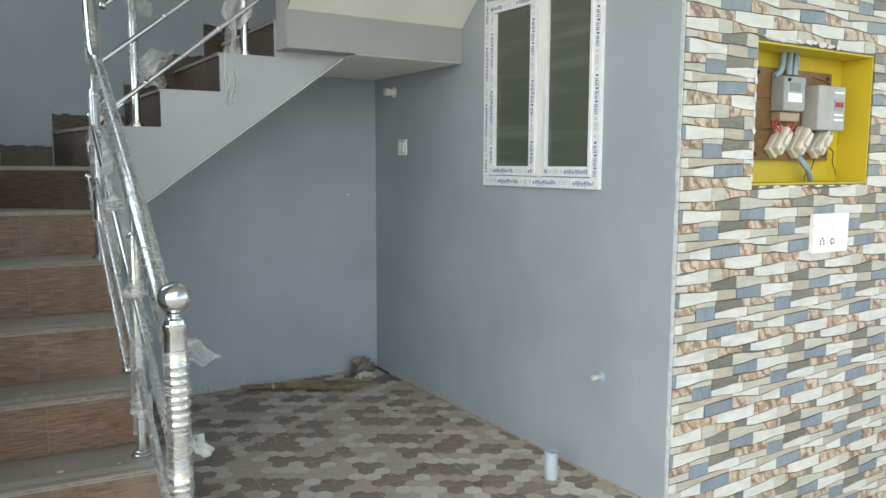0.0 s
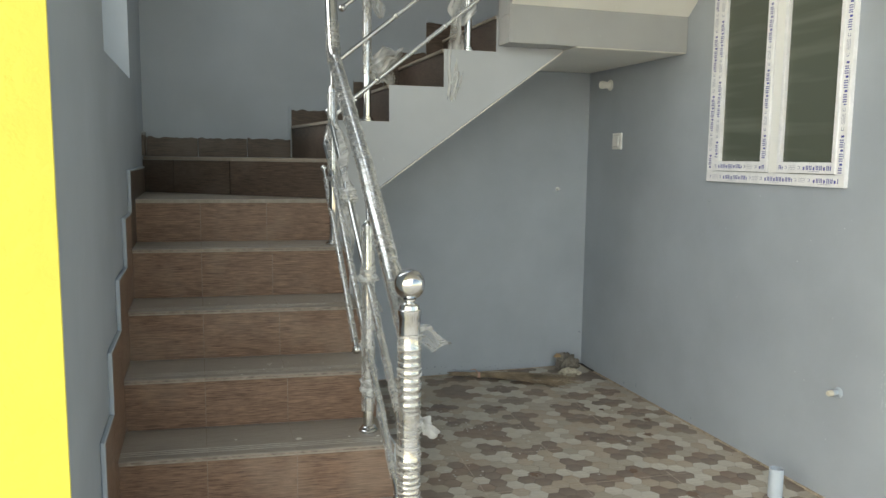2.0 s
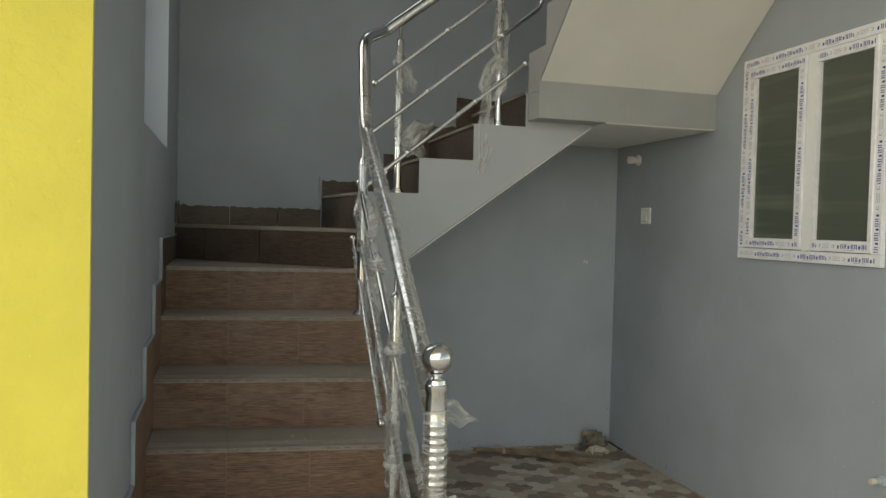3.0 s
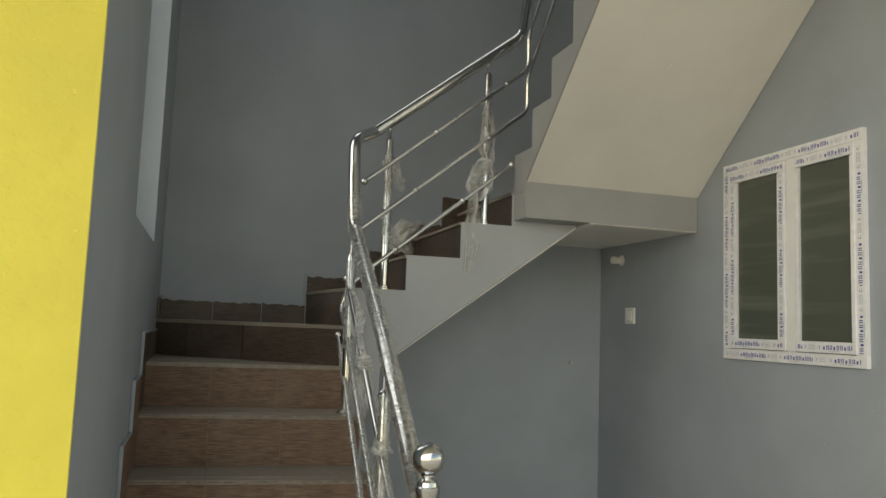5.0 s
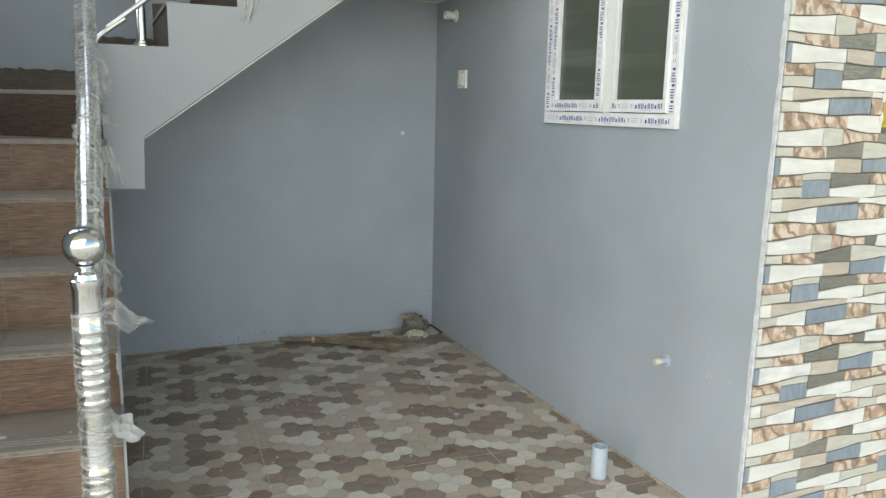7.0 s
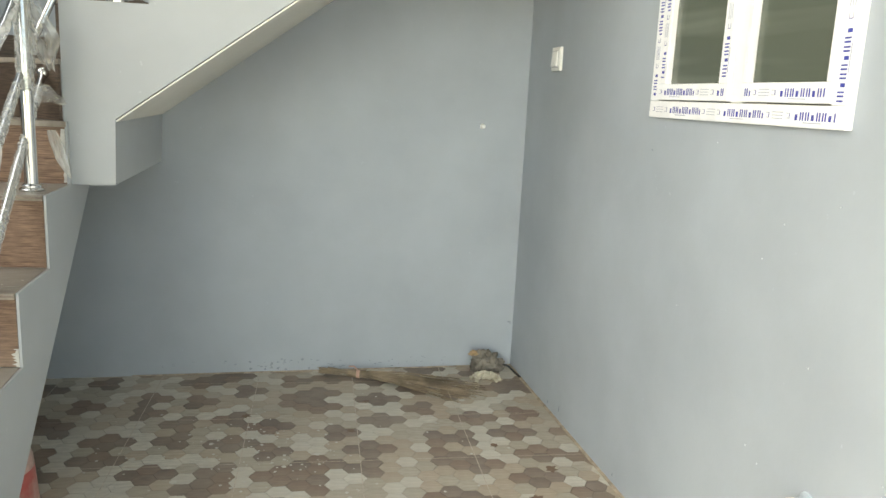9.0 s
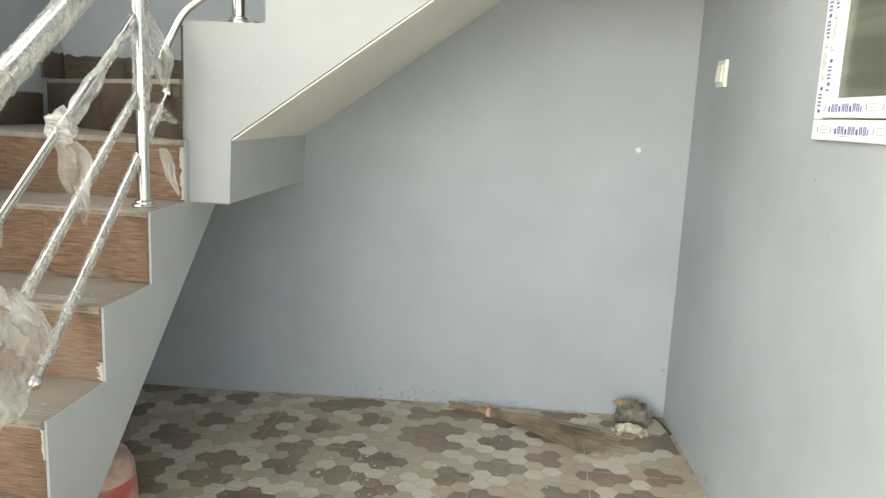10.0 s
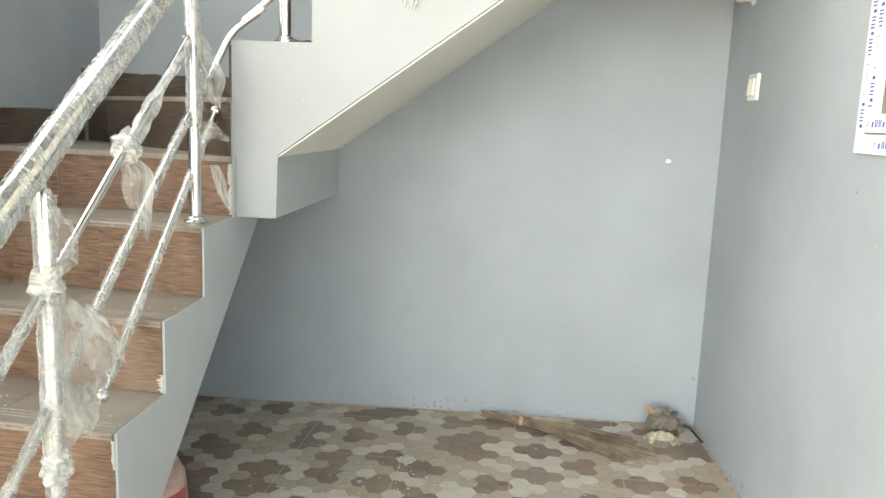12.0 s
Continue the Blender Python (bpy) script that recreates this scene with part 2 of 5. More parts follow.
structure("wall_front_left_core", box_bm(-5.0, XL - 0.203, YY + 0.0095, YY + 0.2, GZ, 3.2), PLASTER, "plastered outer wall", "wall")
structure("wall_front_right", wall_with_hole("y", YF + 0.006, YF + 0.2, 0.203, 5.0, GZ, 3.2, (0.40, 1.165, 1.18, 1.708)), PLASTER, "plastered front wall under stone-look tiles", "wall")
# two unseen slabs added overhead, to keep sky light off the upper walls
structure("entrance_shade_slab", box_bm(-5.0, 5.0, -2.56, -2.10, 3.2, 3.35), WHITE_PAINT, "unseen white slab added over the entrance to shade it", "ceiling")
structure("front_shade_slab", box_bm(-5.0, 5.0, -4.1, -2.49, 2.95, 3.1), WHITE_PAINT, "unseen white slab added before the entrance to hold off high sky light", "ceiling")
structure("stairwell_ceiling", box_bm(-2.645, 0.2, -2.10, -0.95, TOP, TOP + 0.12), WHITE_PAINT, "white painted stairwell ceiling beside the open stair head", "ceiling")
structure("stairwell_ceiling_side", box_bm(-0.9, 0.2, -0.949, 0.2, TOP, TOP + 0.12), WHITE_PAINT, "white painted stairwell ceiling beside the open stair head", "ceiling")
structure("wall_upper_front", box_bm(-2.645, 0.2, -2.30, -2.103, 3.353, TOP), WALL_BLUE, "blue-grey painted wall above the porch", "wall")
structure("room_wall_far", box_bm(3.0, 3.15, YF + 0.203, 0.0, GZ, 3.2), PLASTER, "plastered wall of the unlit room", "wall")
structure("room_wall_back", box_bm(0.203, 3.15, 0.003, 0.2, GZ, 3.2), PLASTER, "plastered wall of the unlit room", "wall")
structure("room_ceiling", box_bm(0.203, 3.15, -2.097, 0.2, 3.203, 3.35), WHITE_PAINT, "white ceiling of the unlit room", "ceiling")
structure("porch_plinth", box_bm(-2.64, 0.0, -2.56, -2.523, GZ, -0.006), PLASTER, "cement plinth edge of the stair floor", "plinth")

# ---- staircase ----
SKEW = 0.085 / (XS - XL)


def along(y, x):
    """The stairs lie a little askew: where a line that meets the open side at y stands at x."""
    return y + (XS - x) * SKEW


FRONTS = [-2.07, -1.818, -1.565, -1.324, -1.071, -0.834]
LEVELS = [0.172, 0.350, 0.522, 0.700, 0.890, 1.066]
L2, CORNER_Y = 1.236, -0.10
FLIGHT2 = [(-1.632, 1.400), (-1.387, 1.556), (-1.140, 1.720), (-0.895, 1.878)]
TT = 0.014

staircase = tagged(thing("staircase", (-2.0, -1.2, 0)), "turning concrete staircase with brown wood-look tiles and pale grey sides", "staircase")


def sheared(bm):
    for v in bm.verts:
        v.co.y = along(v.co.y, v.co.x)
    return bm


def stair_part(name, bm, mat, label="", parent=None, smooth=False):
    ob = part(name, bm, mat, None, label, smooth)
    ob.parent = parent or staircase
    if not parent:
        ob.matrix_parent_inverse = Matrix.Translation(staircase.location).inverted()
    return ob


outline = [(-1.717, -0.002), (FRONTS[0] + 0.01, -0.002)]
for i, (f, z) in enumerate(zip(FRONTS, LEVELS)):
    outline += [(f + 0.01, z - TT), ((FRONTS[i + 1] if i < 5 else -0.76) + 0.01, z - TT)]
outline += [(-0.75, 0.886), (-0.562, 0.886)]
lower_flight = stair_part("lower_flight", sheared(prism_bm(outline, "x", XL + 0.002, XS)), STRINGER_PAINT, "pale grey painted sloping concrete flight")
stair_part("corner_landing", box_bm(XL + 0.002, -1.634, -0.735, -0.002, 0.887, 1.05), STRINGER_PAINT, "painted corner slab")
wedge = [(XS - 0.014, -0.815), (XL + 0.002, CORNER_Y + 0.02), (XL + 0.002, -0.002), (-1.70, -0.002), (XS - 0.014, -0.805)]
stair_part("corner_landing", prism_bm(wedge, "z", 1.0505, L2 - TT), STRINGER_PAINT, "painted upper wedge of the corner")

o2 = [(-1.632, 0.887), (-1.632, FLIGHT2[0][1] - TT)]
for i, (x, z) in enumerate(FLIGHT2[:3]):
    o2 += [(FLIGHT2[i + 1][0], z - TT), (FLIGHT2[i + 1][0], FLIGHT2[i + 1][1] - TT)]
o2 += [(-0.58, 1.864), (-0.575, 1.741), (-1.497, 1.076), (-1.502, 0.887)]


def askew(bm):
    """The flight's underside runs a little further out at the wall."""
    for v in bm.verts:
        if v.co.y > -0.1 and v.co.x > -1.51 and v.co.z < 1.75 and abs(v.co.z - 1.0 - 0.7215 * (v.co.x + 1.6)) < 0.2:
            v.co.x += SOFFIT_SKEW
    return bm


SOFFIT_SKEW = 0.02
stair_part("middle_flight", askew(prism_bm(o2, "y", YS, -0.002)), STRINGER_PAINT, "pale grey painted concrete flight along the wall")
stair_part("upper_landing", box_bm(-0.579, -0.002, -0.932, -0.002, 1.745, 1.864), LANDING_PAINT, "pale grey painted landing slab")
stair_part("upper_landing", box_bm(-0.897, -0.5795, -0.932, YS - 0.001, 1.745, 1.864), LANDING_PAINT, "pale grey landing edge")

# third flight: a sloping slab with steps on top, its underside white
S3 = 0.90
end3 = -2.08
o3 = [(-0.934, 1.745), (-0.934, 1.915), (end3, 1.915 + S3 * (-0.934 - end3)), (end3, 2.35 + S3 * (-0.934 - end3))]
steps3 = []
k = 0
while -0.80 - 0.19 * k > end3:
    yy = -0.80 - 0.19 * k
    steps3.append((yy, 1.878 + 0.172 * (k + 1)))
    k += 1
for yy, zz in reversed(steps3):
    o3 += [(max(yy - 0.19, end3), zz), (yy, zz)]
o3 += [(-0.80, 1.866), (-0.932, 1.866)]
stair_part("upper_flight", prism_bm(o3, "x", -0.897, -0.002), LANDING_PAINT, "pale grey painted concrete flight overhead")
ly = (end3 + 0.934)
soff = prism_bm([(-0.936, 1.912), (end3, 1.912 - S3 * ly), (end3, 1.906 - S3 * ly), (-0.936, 1.906)], "x", -0.890, -0.003)
stair_part("soffit", soff, WHITE_PAINT, "white painted underside of the upper flight")
soff2 = prism_bm([(-1.496, 1.0725), (-0.578, 1.736), (-0.575, 1.732), (-1.494, 1.0685)], "y", YS + 0.0005, -0.003)
stair_part("soffit", askew(soff2), WHITE_PAINT, "white painted underside of the middle flight")
stair_part("soffit", box_bm(-0.57, -0.003, -0.928, -0.003, 1.740, 1.7445), WHITE_PAINT, "white painted underside of the landing")


GROOVES = (0.028, 0.043, 0.058)
GROOVE_DUST = plain("pale_groove_dust", (0.46, 0.42, 0.36), 0.9, 0, 0.25, 60)


def tread_profile(front, back, z):
    """Side outline of a tread tile with three non-slip grooves behind its nosing."""
    p = [(front - 0.008, z - TT), (front - 0.008, z - 0.003), (front - 0.005, z)]
    for g in GROOVES:
        p += [(front + g, z), (front + g + 0.001, z - 0.0028), (front + g + 0.005, z - 0.0028), (front + g + 0.006, z)]
    return p + [(back, z), (back, z - TT)]


NOSING = plain("pinkish_tile_body", (0.26, 0.205, 0.17), 0.8, 0, 0.3, 50)
CUTS = [XL + 0.004, -2.19, -1.925, XS - 0.0055]
for i, (f, z) in enumerate(zip(FRONTS, LEVELS)):
    below = LEVELS[i - 1] if i else 0.0
    stair_part("riser_grout", sheared(box_bm(XL + 0.004, XS - 0.0065, f + 0.0012, f + 0.0092, below + 0.0005, z - TT - 0.0005)), GROUT, "pale grout between the riser tiles")
    if i < 5:
        stair_part("tread_grout", sheared(box_bm(XL + 0.004, XS - 0.0065, f - 0.0065, FRONTS[i + 1] - 0.002, z - TT + 0.0005, z - 0.0012)), GROUT, "pale grout between the tread tiles")
        for g in GROOVES:
            stair_part("groove_dust", sheared(box_bm(XL + 0.006, XS - 0.007, f + g + 0.001, f + g + 0.005, z - 0.0027, z - 0.0006)), GROOVE_DUST, "pale dust in a non-slip groove")
        stair_part("nosing_edge", sheared(box_bm(XL + 0.005, XS - 0.006, f - 0.0090, f - 0.0083, z - 0.009, z - 0.0035)), NOSING, "unglazed pinkish tile edge")
    for a, b in zip(CUTS, CUTS[1:]):
        stair_part("riser_tile", sheared(box_bm(a + 0.0008, b - 0.0008, f, f + 0.0095, below + 0.001, z - TT - 0.001)), RISER_TILE)
        if i < 5:
            stair_part("tread_tile", sheared(prism_bm(tread_profile(f, FRONTS[i + 1] - 0.001, z), "x", a + 0.0008, b - 0.0008)), TREAD_TILE)
# ragged plaster smears at the riser ends
SMEAR = plain("white_plaster_smear", (0.56, 0.55, 0.52), 0.9, 0, 0.1, 60, 0.3)
sm = random.Random(5)
for i, z0, z1, w in ((5, 0.895, 1.045, 0.011), (3, LEVELS[2] + 0.002, LEVELS[2] + 0.045, 0.015), (2, LEVELS[1] + 0.09, LEVELS[2] - 0.018, 0.005)):
    n = 14
    ring = [(XS - 0.0055, z0), (XS - 0.0055, z1)]
    for k in range(n, -1, -1):
        ring.append((XS - 0.008 - w * sm.uniform(0.1, 1.0), z0 + (z1 - z0) * k / n))
    stair_part("plaster_smear", sheared(prism_bm(ring, "y", FRONTS[i] - 0.0016, FRONTS[i] + 0.001)), SMEAR, "ragged white plaster smear")
# painted lips that close the tile ends on the open sides
lip = [(-1.716, -0.001), (FRONTS[0] + 0.001, -0.001)]
for i, (f, z) in enumerate(zip(FRONTS, LEVELS)):
    lip += [(f + 0.001, z - 0.001), ((FRONTS[i + 1] if i < 5 else -0.812) + 0.001, z - 0.001)]
lip += [(-0.811, 0.8855), (-0.5635, 0.8855)]
stair_part("stringer_face", prism_bm(lip, "x", XS - 0.005, XS + 0.001), STRINGER_PAINT, "painted side of the lower flight")
lip = [(-1.633, 0.8865), (-1.633, FLIGHT2[0][1] - 0.001)]
for i, (x, z) in enumerate(FLIGHT2[:3]):
    lip += [(FLIGHT2[i + 1][0] - 0.011, z - 0.001), (FLIGHT2[i + 1][0] - 0.011, FLIGHT2[i + 1][1] - 0.001)]
lip += [(-0.898, 1.877), (-0.898, 1.7445), (-0.575, 1.7405), (-1.4965, 1.0755), (-1.5015, 0.8865)]
stair_part("stringer_face", prism_bm(lip, "y", YS - 0.001, YS + 0.005), STRINGER_PAINT, "painted side of the middle flight")
# the two winder steps in the corner
stair_part("tread_tile", prism_bm([(XS, -0.842), (XL + 0.003, along(-0.842, XL)), (XL + 0.003, CORNER_Y - 0.004), (XS - 0.012, -0.834)], "z", 1.0507, 1.066), TREAD_TILE)
d = Vector((XL - XS, CORNER_Y + 0.83, 0))
dn = Vector((d.y, -d.x, 0)).normalized() * -0.009
for a, b in ((0.002, 0.508), (0.512, 0.806), (0.81, 0.997)):
    p = [Vector((XS - 0.01, -0.822, 0)) + d * k for k in (a, b)]
    ring = [(p[0].x, p[0].y), (p[1].x, p[1].y), (p[1].x + dn.x, p[1].y + dn.y), (p[0].x + dn.x, p[0].y + dn.y)]
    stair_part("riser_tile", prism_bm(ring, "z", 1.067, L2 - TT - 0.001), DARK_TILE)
stair_part("tread_tile", prism_bm([(XS - 0.012, -0.838), (XL + 0.003, CORNER_Y - 0.01), (XL + 0.003, -0.003), (-1.705, -0.003), (-1.634, YS)], "z", L2 - TT, L2), TREAD_TILE)
below = L2
for i, (x, z) in enumerate(FLIGHT2):
    lean = -0.08 if i == 0 else 0.0
    nextx = FLIGHT2[i + 1][0] if i < 3 else -0.50
    r = prism_bm([(x - 0.011, YS + 0.0055), (x - 0.0015, YS + 0.0055), (x - 0.0015 + lean, -0.003), (x - 0.011 + lean, -0.003)], "z", below + 0.001, z - TT - 0.001)
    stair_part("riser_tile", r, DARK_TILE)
    if i < 3:
        t = prism_bm([(x - 0.018, YS + 0.0055), (nextx - 0.012, YS + 0.0055), (nextx - 0.012, -0.003), (x - 0.018 + lean, -0.003)], "z", z - TT + 0.0005, z)
        stair_part("tread_tile", t, TREAD_TILE)
    below = z
stair_part("tread_tile", box_bm(-0.912, -0.003, -0.80, -0.003, 1.8645, 1.878), TREAD_TILE, "landing tile")

# stepped skirting tiles on the walls
rng = random.Random(4)
LEAD = (0.30, 0.298, 0.325, 0.285, 0.255, 0.231)
RISE = (0.165, 0.163, 0.168, 0.151, 0.132, 0.114)
WALL_FRONTS = [along(f, XL) for f in FRONTS]


def tread_under(y):
    return max([0.0] + [z for f, z in zip(WALL_FRONTS, LEVELS) if y >= f - 0.001])


for i, z in enumerate(LEVELS):
    a = WALL_FRONTS[i] - LEAD[i]
    b = WALL_FRONTS[i + 1] - LEAD[i + 1] if i < 5 else CORNER_Y - 0.055
    top = z + RISE[i]
    cuts = [a] + [f - 0.001 for f in WALL_FRONTS if a + 0.01 < f < b - 0.01] + [b]
    piece = [(a, top), (b - 0.002, top + rng.uniform(-0.004, 0.004))]
    for p, q in reversed(list(zip(cuts, cuts[1:]))):
        low = tread_under((p + q) / 2) + 0.002
        piece += [(q - 0.002, low), (p, low)]
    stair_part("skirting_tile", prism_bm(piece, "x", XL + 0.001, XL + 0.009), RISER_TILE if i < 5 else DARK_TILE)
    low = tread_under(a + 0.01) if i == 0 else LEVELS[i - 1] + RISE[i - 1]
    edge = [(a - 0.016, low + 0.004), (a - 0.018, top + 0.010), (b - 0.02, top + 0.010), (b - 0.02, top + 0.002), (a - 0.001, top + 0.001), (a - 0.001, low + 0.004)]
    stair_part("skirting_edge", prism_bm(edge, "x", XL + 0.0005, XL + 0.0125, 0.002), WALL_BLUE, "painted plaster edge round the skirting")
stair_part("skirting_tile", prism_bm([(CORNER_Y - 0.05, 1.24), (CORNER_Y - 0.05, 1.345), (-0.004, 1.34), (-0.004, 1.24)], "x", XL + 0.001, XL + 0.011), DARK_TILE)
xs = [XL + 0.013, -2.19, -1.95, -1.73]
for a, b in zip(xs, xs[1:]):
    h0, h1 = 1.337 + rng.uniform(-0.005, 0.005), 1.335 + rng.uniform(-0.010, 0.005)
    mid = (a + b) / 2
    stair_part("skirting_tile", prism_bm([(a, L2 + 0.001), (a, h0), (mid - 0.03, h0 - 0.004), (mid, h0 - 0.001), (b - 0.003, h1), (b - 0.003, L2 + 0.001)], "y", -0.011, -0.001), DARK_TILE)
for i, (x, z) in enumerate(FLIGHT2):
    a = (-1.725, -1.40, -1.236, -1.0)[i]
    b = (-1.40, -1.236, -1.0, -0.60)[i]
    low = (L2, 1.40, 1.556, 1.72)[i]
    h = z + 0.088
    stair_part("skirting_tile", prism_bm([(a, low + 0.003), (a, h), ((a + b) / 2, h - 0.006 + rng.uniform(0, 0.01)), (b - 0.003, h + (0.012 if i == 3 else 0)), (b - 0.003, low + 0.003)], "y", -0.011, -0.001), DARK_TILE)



def ragged_edge(x0, x1, z, seed):
    """Uneven painted plaster that laps over the head of the skirting."""
    rg = random.Random(seed)
    n = max(4, int((x1 - x0) / 0.012))
    low = [(x0 + (x1 - x0) * k / n, z - 0.004 + 0.010 * noise.noise(Vector((k * 0.31, seed, 0))) + rg.uniform(-0.003, 0.002)) for k in range(n + 1)]
    return prism_bm(low + [(x1, z + 0.016), (x0, z + 0.016)], "y", -0.0135, -0.0006)


for k, (a, b, z) in enumerate(((XL + 0.014, -1.735, 1.335), (-1.728, -1.402, 1.486), (-1.398, -1.238, 1.642), (-1.234, -1.002, 1.806), (-0.998, -0.605, 1.968))):
    stair_part("plaster_edge", ragged_edge(a, b, z, k + 1), WALL_BLUE, "ragged painted plaster edge")
low = [(CORNER_Y - 0.05 + 0.0095 * k, 1.338 + 0.010 * noise.noise(Vector((k * 0.4, 9, 0)))) for k in range(15)]
stair_part("plaster_edge", prism_bm(low + [(low[-1][0], 1.352), (low[0][0], 1.352)], "x", XL + 0.0006, XL + 0.0135), STRINGER_PAINT, "ragged pale plaster edge")
stair_part("plaster_edge", box_bm(-1.742, -1.7285, -0.0135, -0.0006, 1.352, 1.50, 0.002), WALL_BLUE, "pale plaster edge")

# ---- railing ----
railing = tagged(thing("stair_railing", (-1.69, -2.183, 0)), "polished steel stair railing loosely wrapped in clear plastic film", "railing")


def rail_part(name, bm, mat, label="", smooth=True, parent=None):
    ob = part(name, bm, mat, None, label, smooth)
    ob.parent = parent or railing
    if not parent:
        ob.matrix_parent_inverse = Matrix.Translation(railing.location).inverted()
    return ob


def lerp(a, b, n):
    a, b = Vector(a), Vector(b)
    return [a.lerp(b, i / n) for i in range(n + 1)]


def bent(points, r=0.03, n=5):
    """A polyline with rounded corners."""
    pts = [Vector(p) for p in points]
    out = [pts[0]]
    for a, b, c in zip(pts, pts[1:], pts[2:]):
        p, q = b + (a - b).normalized() * r, b + (c - b).normalized() * r
        for i in range(n + 1):
            t = i / n
            out.append(p * (1 - t) ** 2 + b * 2 * t * (1 - t) + q * t * t)
    return out + [pts[-1]]


def ball_bm(at, r, bm=None):
    return lathe_bm([(r * math.sin(a), -r * math.cos(a)) for a in [math.pi * i / 16 for i in range(17)]], at, 28, bm)


def wrap(path, r, seed, mat=None):
    """Film wound round a bar: a tube with creases that run slantwise."""
    pts = []
    for a, b in zip(path, path[1:]):
        n = max(2, int((Vector(b) - Vector(a)).length / 0.007))
        pts += [Vector(a).lerp(Vector(b), i / n) for i in range(n)]
    pts.append(Vector(path[-1]))
    bm = tube_bm(pts, r, 16)
    bmesh.ops.delete(bm, geom=[f for f in bm.faces if len(f.verts) > 4], context="FACES_ONLY")
    bm.verts.ensure_lookup_table()
    for i, v in enumerate(bm.verts):
        ring, k = divmod(i, 16)
        c = pts[min(ring, len(pts) - 1)]
        ph = 2 * math.pi * k / 16
        s = 1 + 0.012 * math.sin(ring * 0.9 + ph) + 0.035 * math.sin(ring * 0.37 - 2 * ph + seed) + 0.04 * noise.noise(Vector((ring * 0.35, k * 0.9, seed)))
        v.co = c + (v.co - c) * s
    return rail_part("film_wrap", bm, mat or FILM, "crinkled clear plastic film")


def strands(path, r, per_metre, seed, slope=1.0):
    """Folded film edges that wind round a bar as thin uneven threads."""
    rg = random.Random(seed)
    bm = bmesh.new()
    for a, b in zip(path, path[1:]):
        a, b = Vector(a), Vector(b)
        run = (b - a).length
        d = (b - a) / run
        side = d.cross(Vector((0, 0, 1)) if abs(d.z) < 0.9 else Vector((1, 0, 0))).normalized()
        up = side.cross(d)
        for k in range(int(run * per_metre)):
            s0 = rg.uniform(0, run)
            ph, arc = rg.uniform(0, 6.28), rg.uniform(1.5, 4.5)
            lean = slope * rg.uniform(0.35, 1.2) * r * (1 if rg.random() < 0.85 else -1)
            pts = []
            for q in range(9):
                t = ph + arc * q / 8
                s1 = min(max(s0 + lean * arc * q / 8, 0), run)
                rr = r * (1.0 + 0.05 * math.sin(q * 1.7 + k))
                pts.append(a + d * s1 + side * rr * math.cos(t) + up * rr * math.sin(t))
            if (pts[0] - pts[-1]).length > 0.004:
                w = rg.uniform(0.0004, 0.0010)
                tube_bm(pts, [w * 0.4] + [w] * 7 + [w * 0.4], 3, bm=bm)
    return rail_part("film_folds", bm, FILM_FOLD, "whitish folded edges of the film", False)


def flap(at, size, seed, way=(0, 0, -1), side=(1, 0, 0), twist=0.4, taper=0.5, mat=None):
    """A loose torn strip of film that hangs or sticks out."""
    n, m = 26, 14
    way, side = Vector(way).normalized(), Vector(side).normalized()
    out = way.cross(side)
    bm = bmesh.new()
    g = []
    for i in range(n + 1):
        t = i / n
        row = []
        w = size[0] * (0.25 + 0.9 * math.sin(math.pi * min(1, t * 0.8 + 0.12))) * (1 - taper * t)
        ang = twist * t * 2
        for j in range(m + 1):
            u = j / m - 0.5
            fold = 0.40 * size[0] * noise.noise(Vector((u * 4, t * 3, seed * 3.1))) + 0.13 * size[0] * noise.noise(Vector((u * 13, t * 5, seed * 1.7))) + 0.018 * size[0] * math.sin(u * 30 + t * 5 + seed)
            p = Vector(at) + way * (t * size[1] + (0.08 * size[1] * noise.noise(Vector((j * 1.3, seed, 0))) if i == n else 0))
            p += side * (u * w * math.cos(ang)) + out * (u * w * math.sin(ang) + fold)
            p += side * 0.25 * size[0] * noise.noise(Vector((t * 2.5, seed, 7)))
            row.append(bm.verts.new(p))
        g.append(row)
    for i in range(n):
        for j in range(m):
            bm.faces.new((g[i][j], g[i][j + 1], g[i + 1][j + 1], g[i + 1][j]))
    return rail_part("film_strip", bm, mat or FILM_SHEET, "torn loose film strip")


def membrane(corners, seed, slack):
    """A sheet of film stretched between a post and the bars, with fans of folds."""
    a, b, c, d = (Vector(p) for p in corners)
    n = 22
    bm = bmesh.new()
    g = []
    for i in range(n + 1):
        t = i / n
        row = []
        for j in range(n + 1):
            u = j / n
            p = a.lerp(d, t).lerp(b.lerp(c, t), u * (1 - 0.12 * math.sin(math.pi * t) * noise.noise(Vector((t * 5, seed, 1)))))
            fold = noise.noise(Vector((u * 1.5, t * 9 - u * 3, seed * 1.3))) + 0.4 * noise.noise(Vector((u * 3, t * 22 + u * 6, seed)))
            p.x += slack * (math.sin(math.pi * u) + 0.35) * (0.5 + fold)
            p.z -= slack * 0.5 * math.sin(math.pi * u) * t
            row.append(bm.verts.new(p))
        g.append(row)
    for i in range(n):
        for j in range(n):
            bm.faces.new((g[i][j], g[i][j + 1], g[i + 1][j + 1], g[i + 1][j]))
    return rail_part("film_sheet", bm, FILM_SHEET, "loose stretched sheet of film")


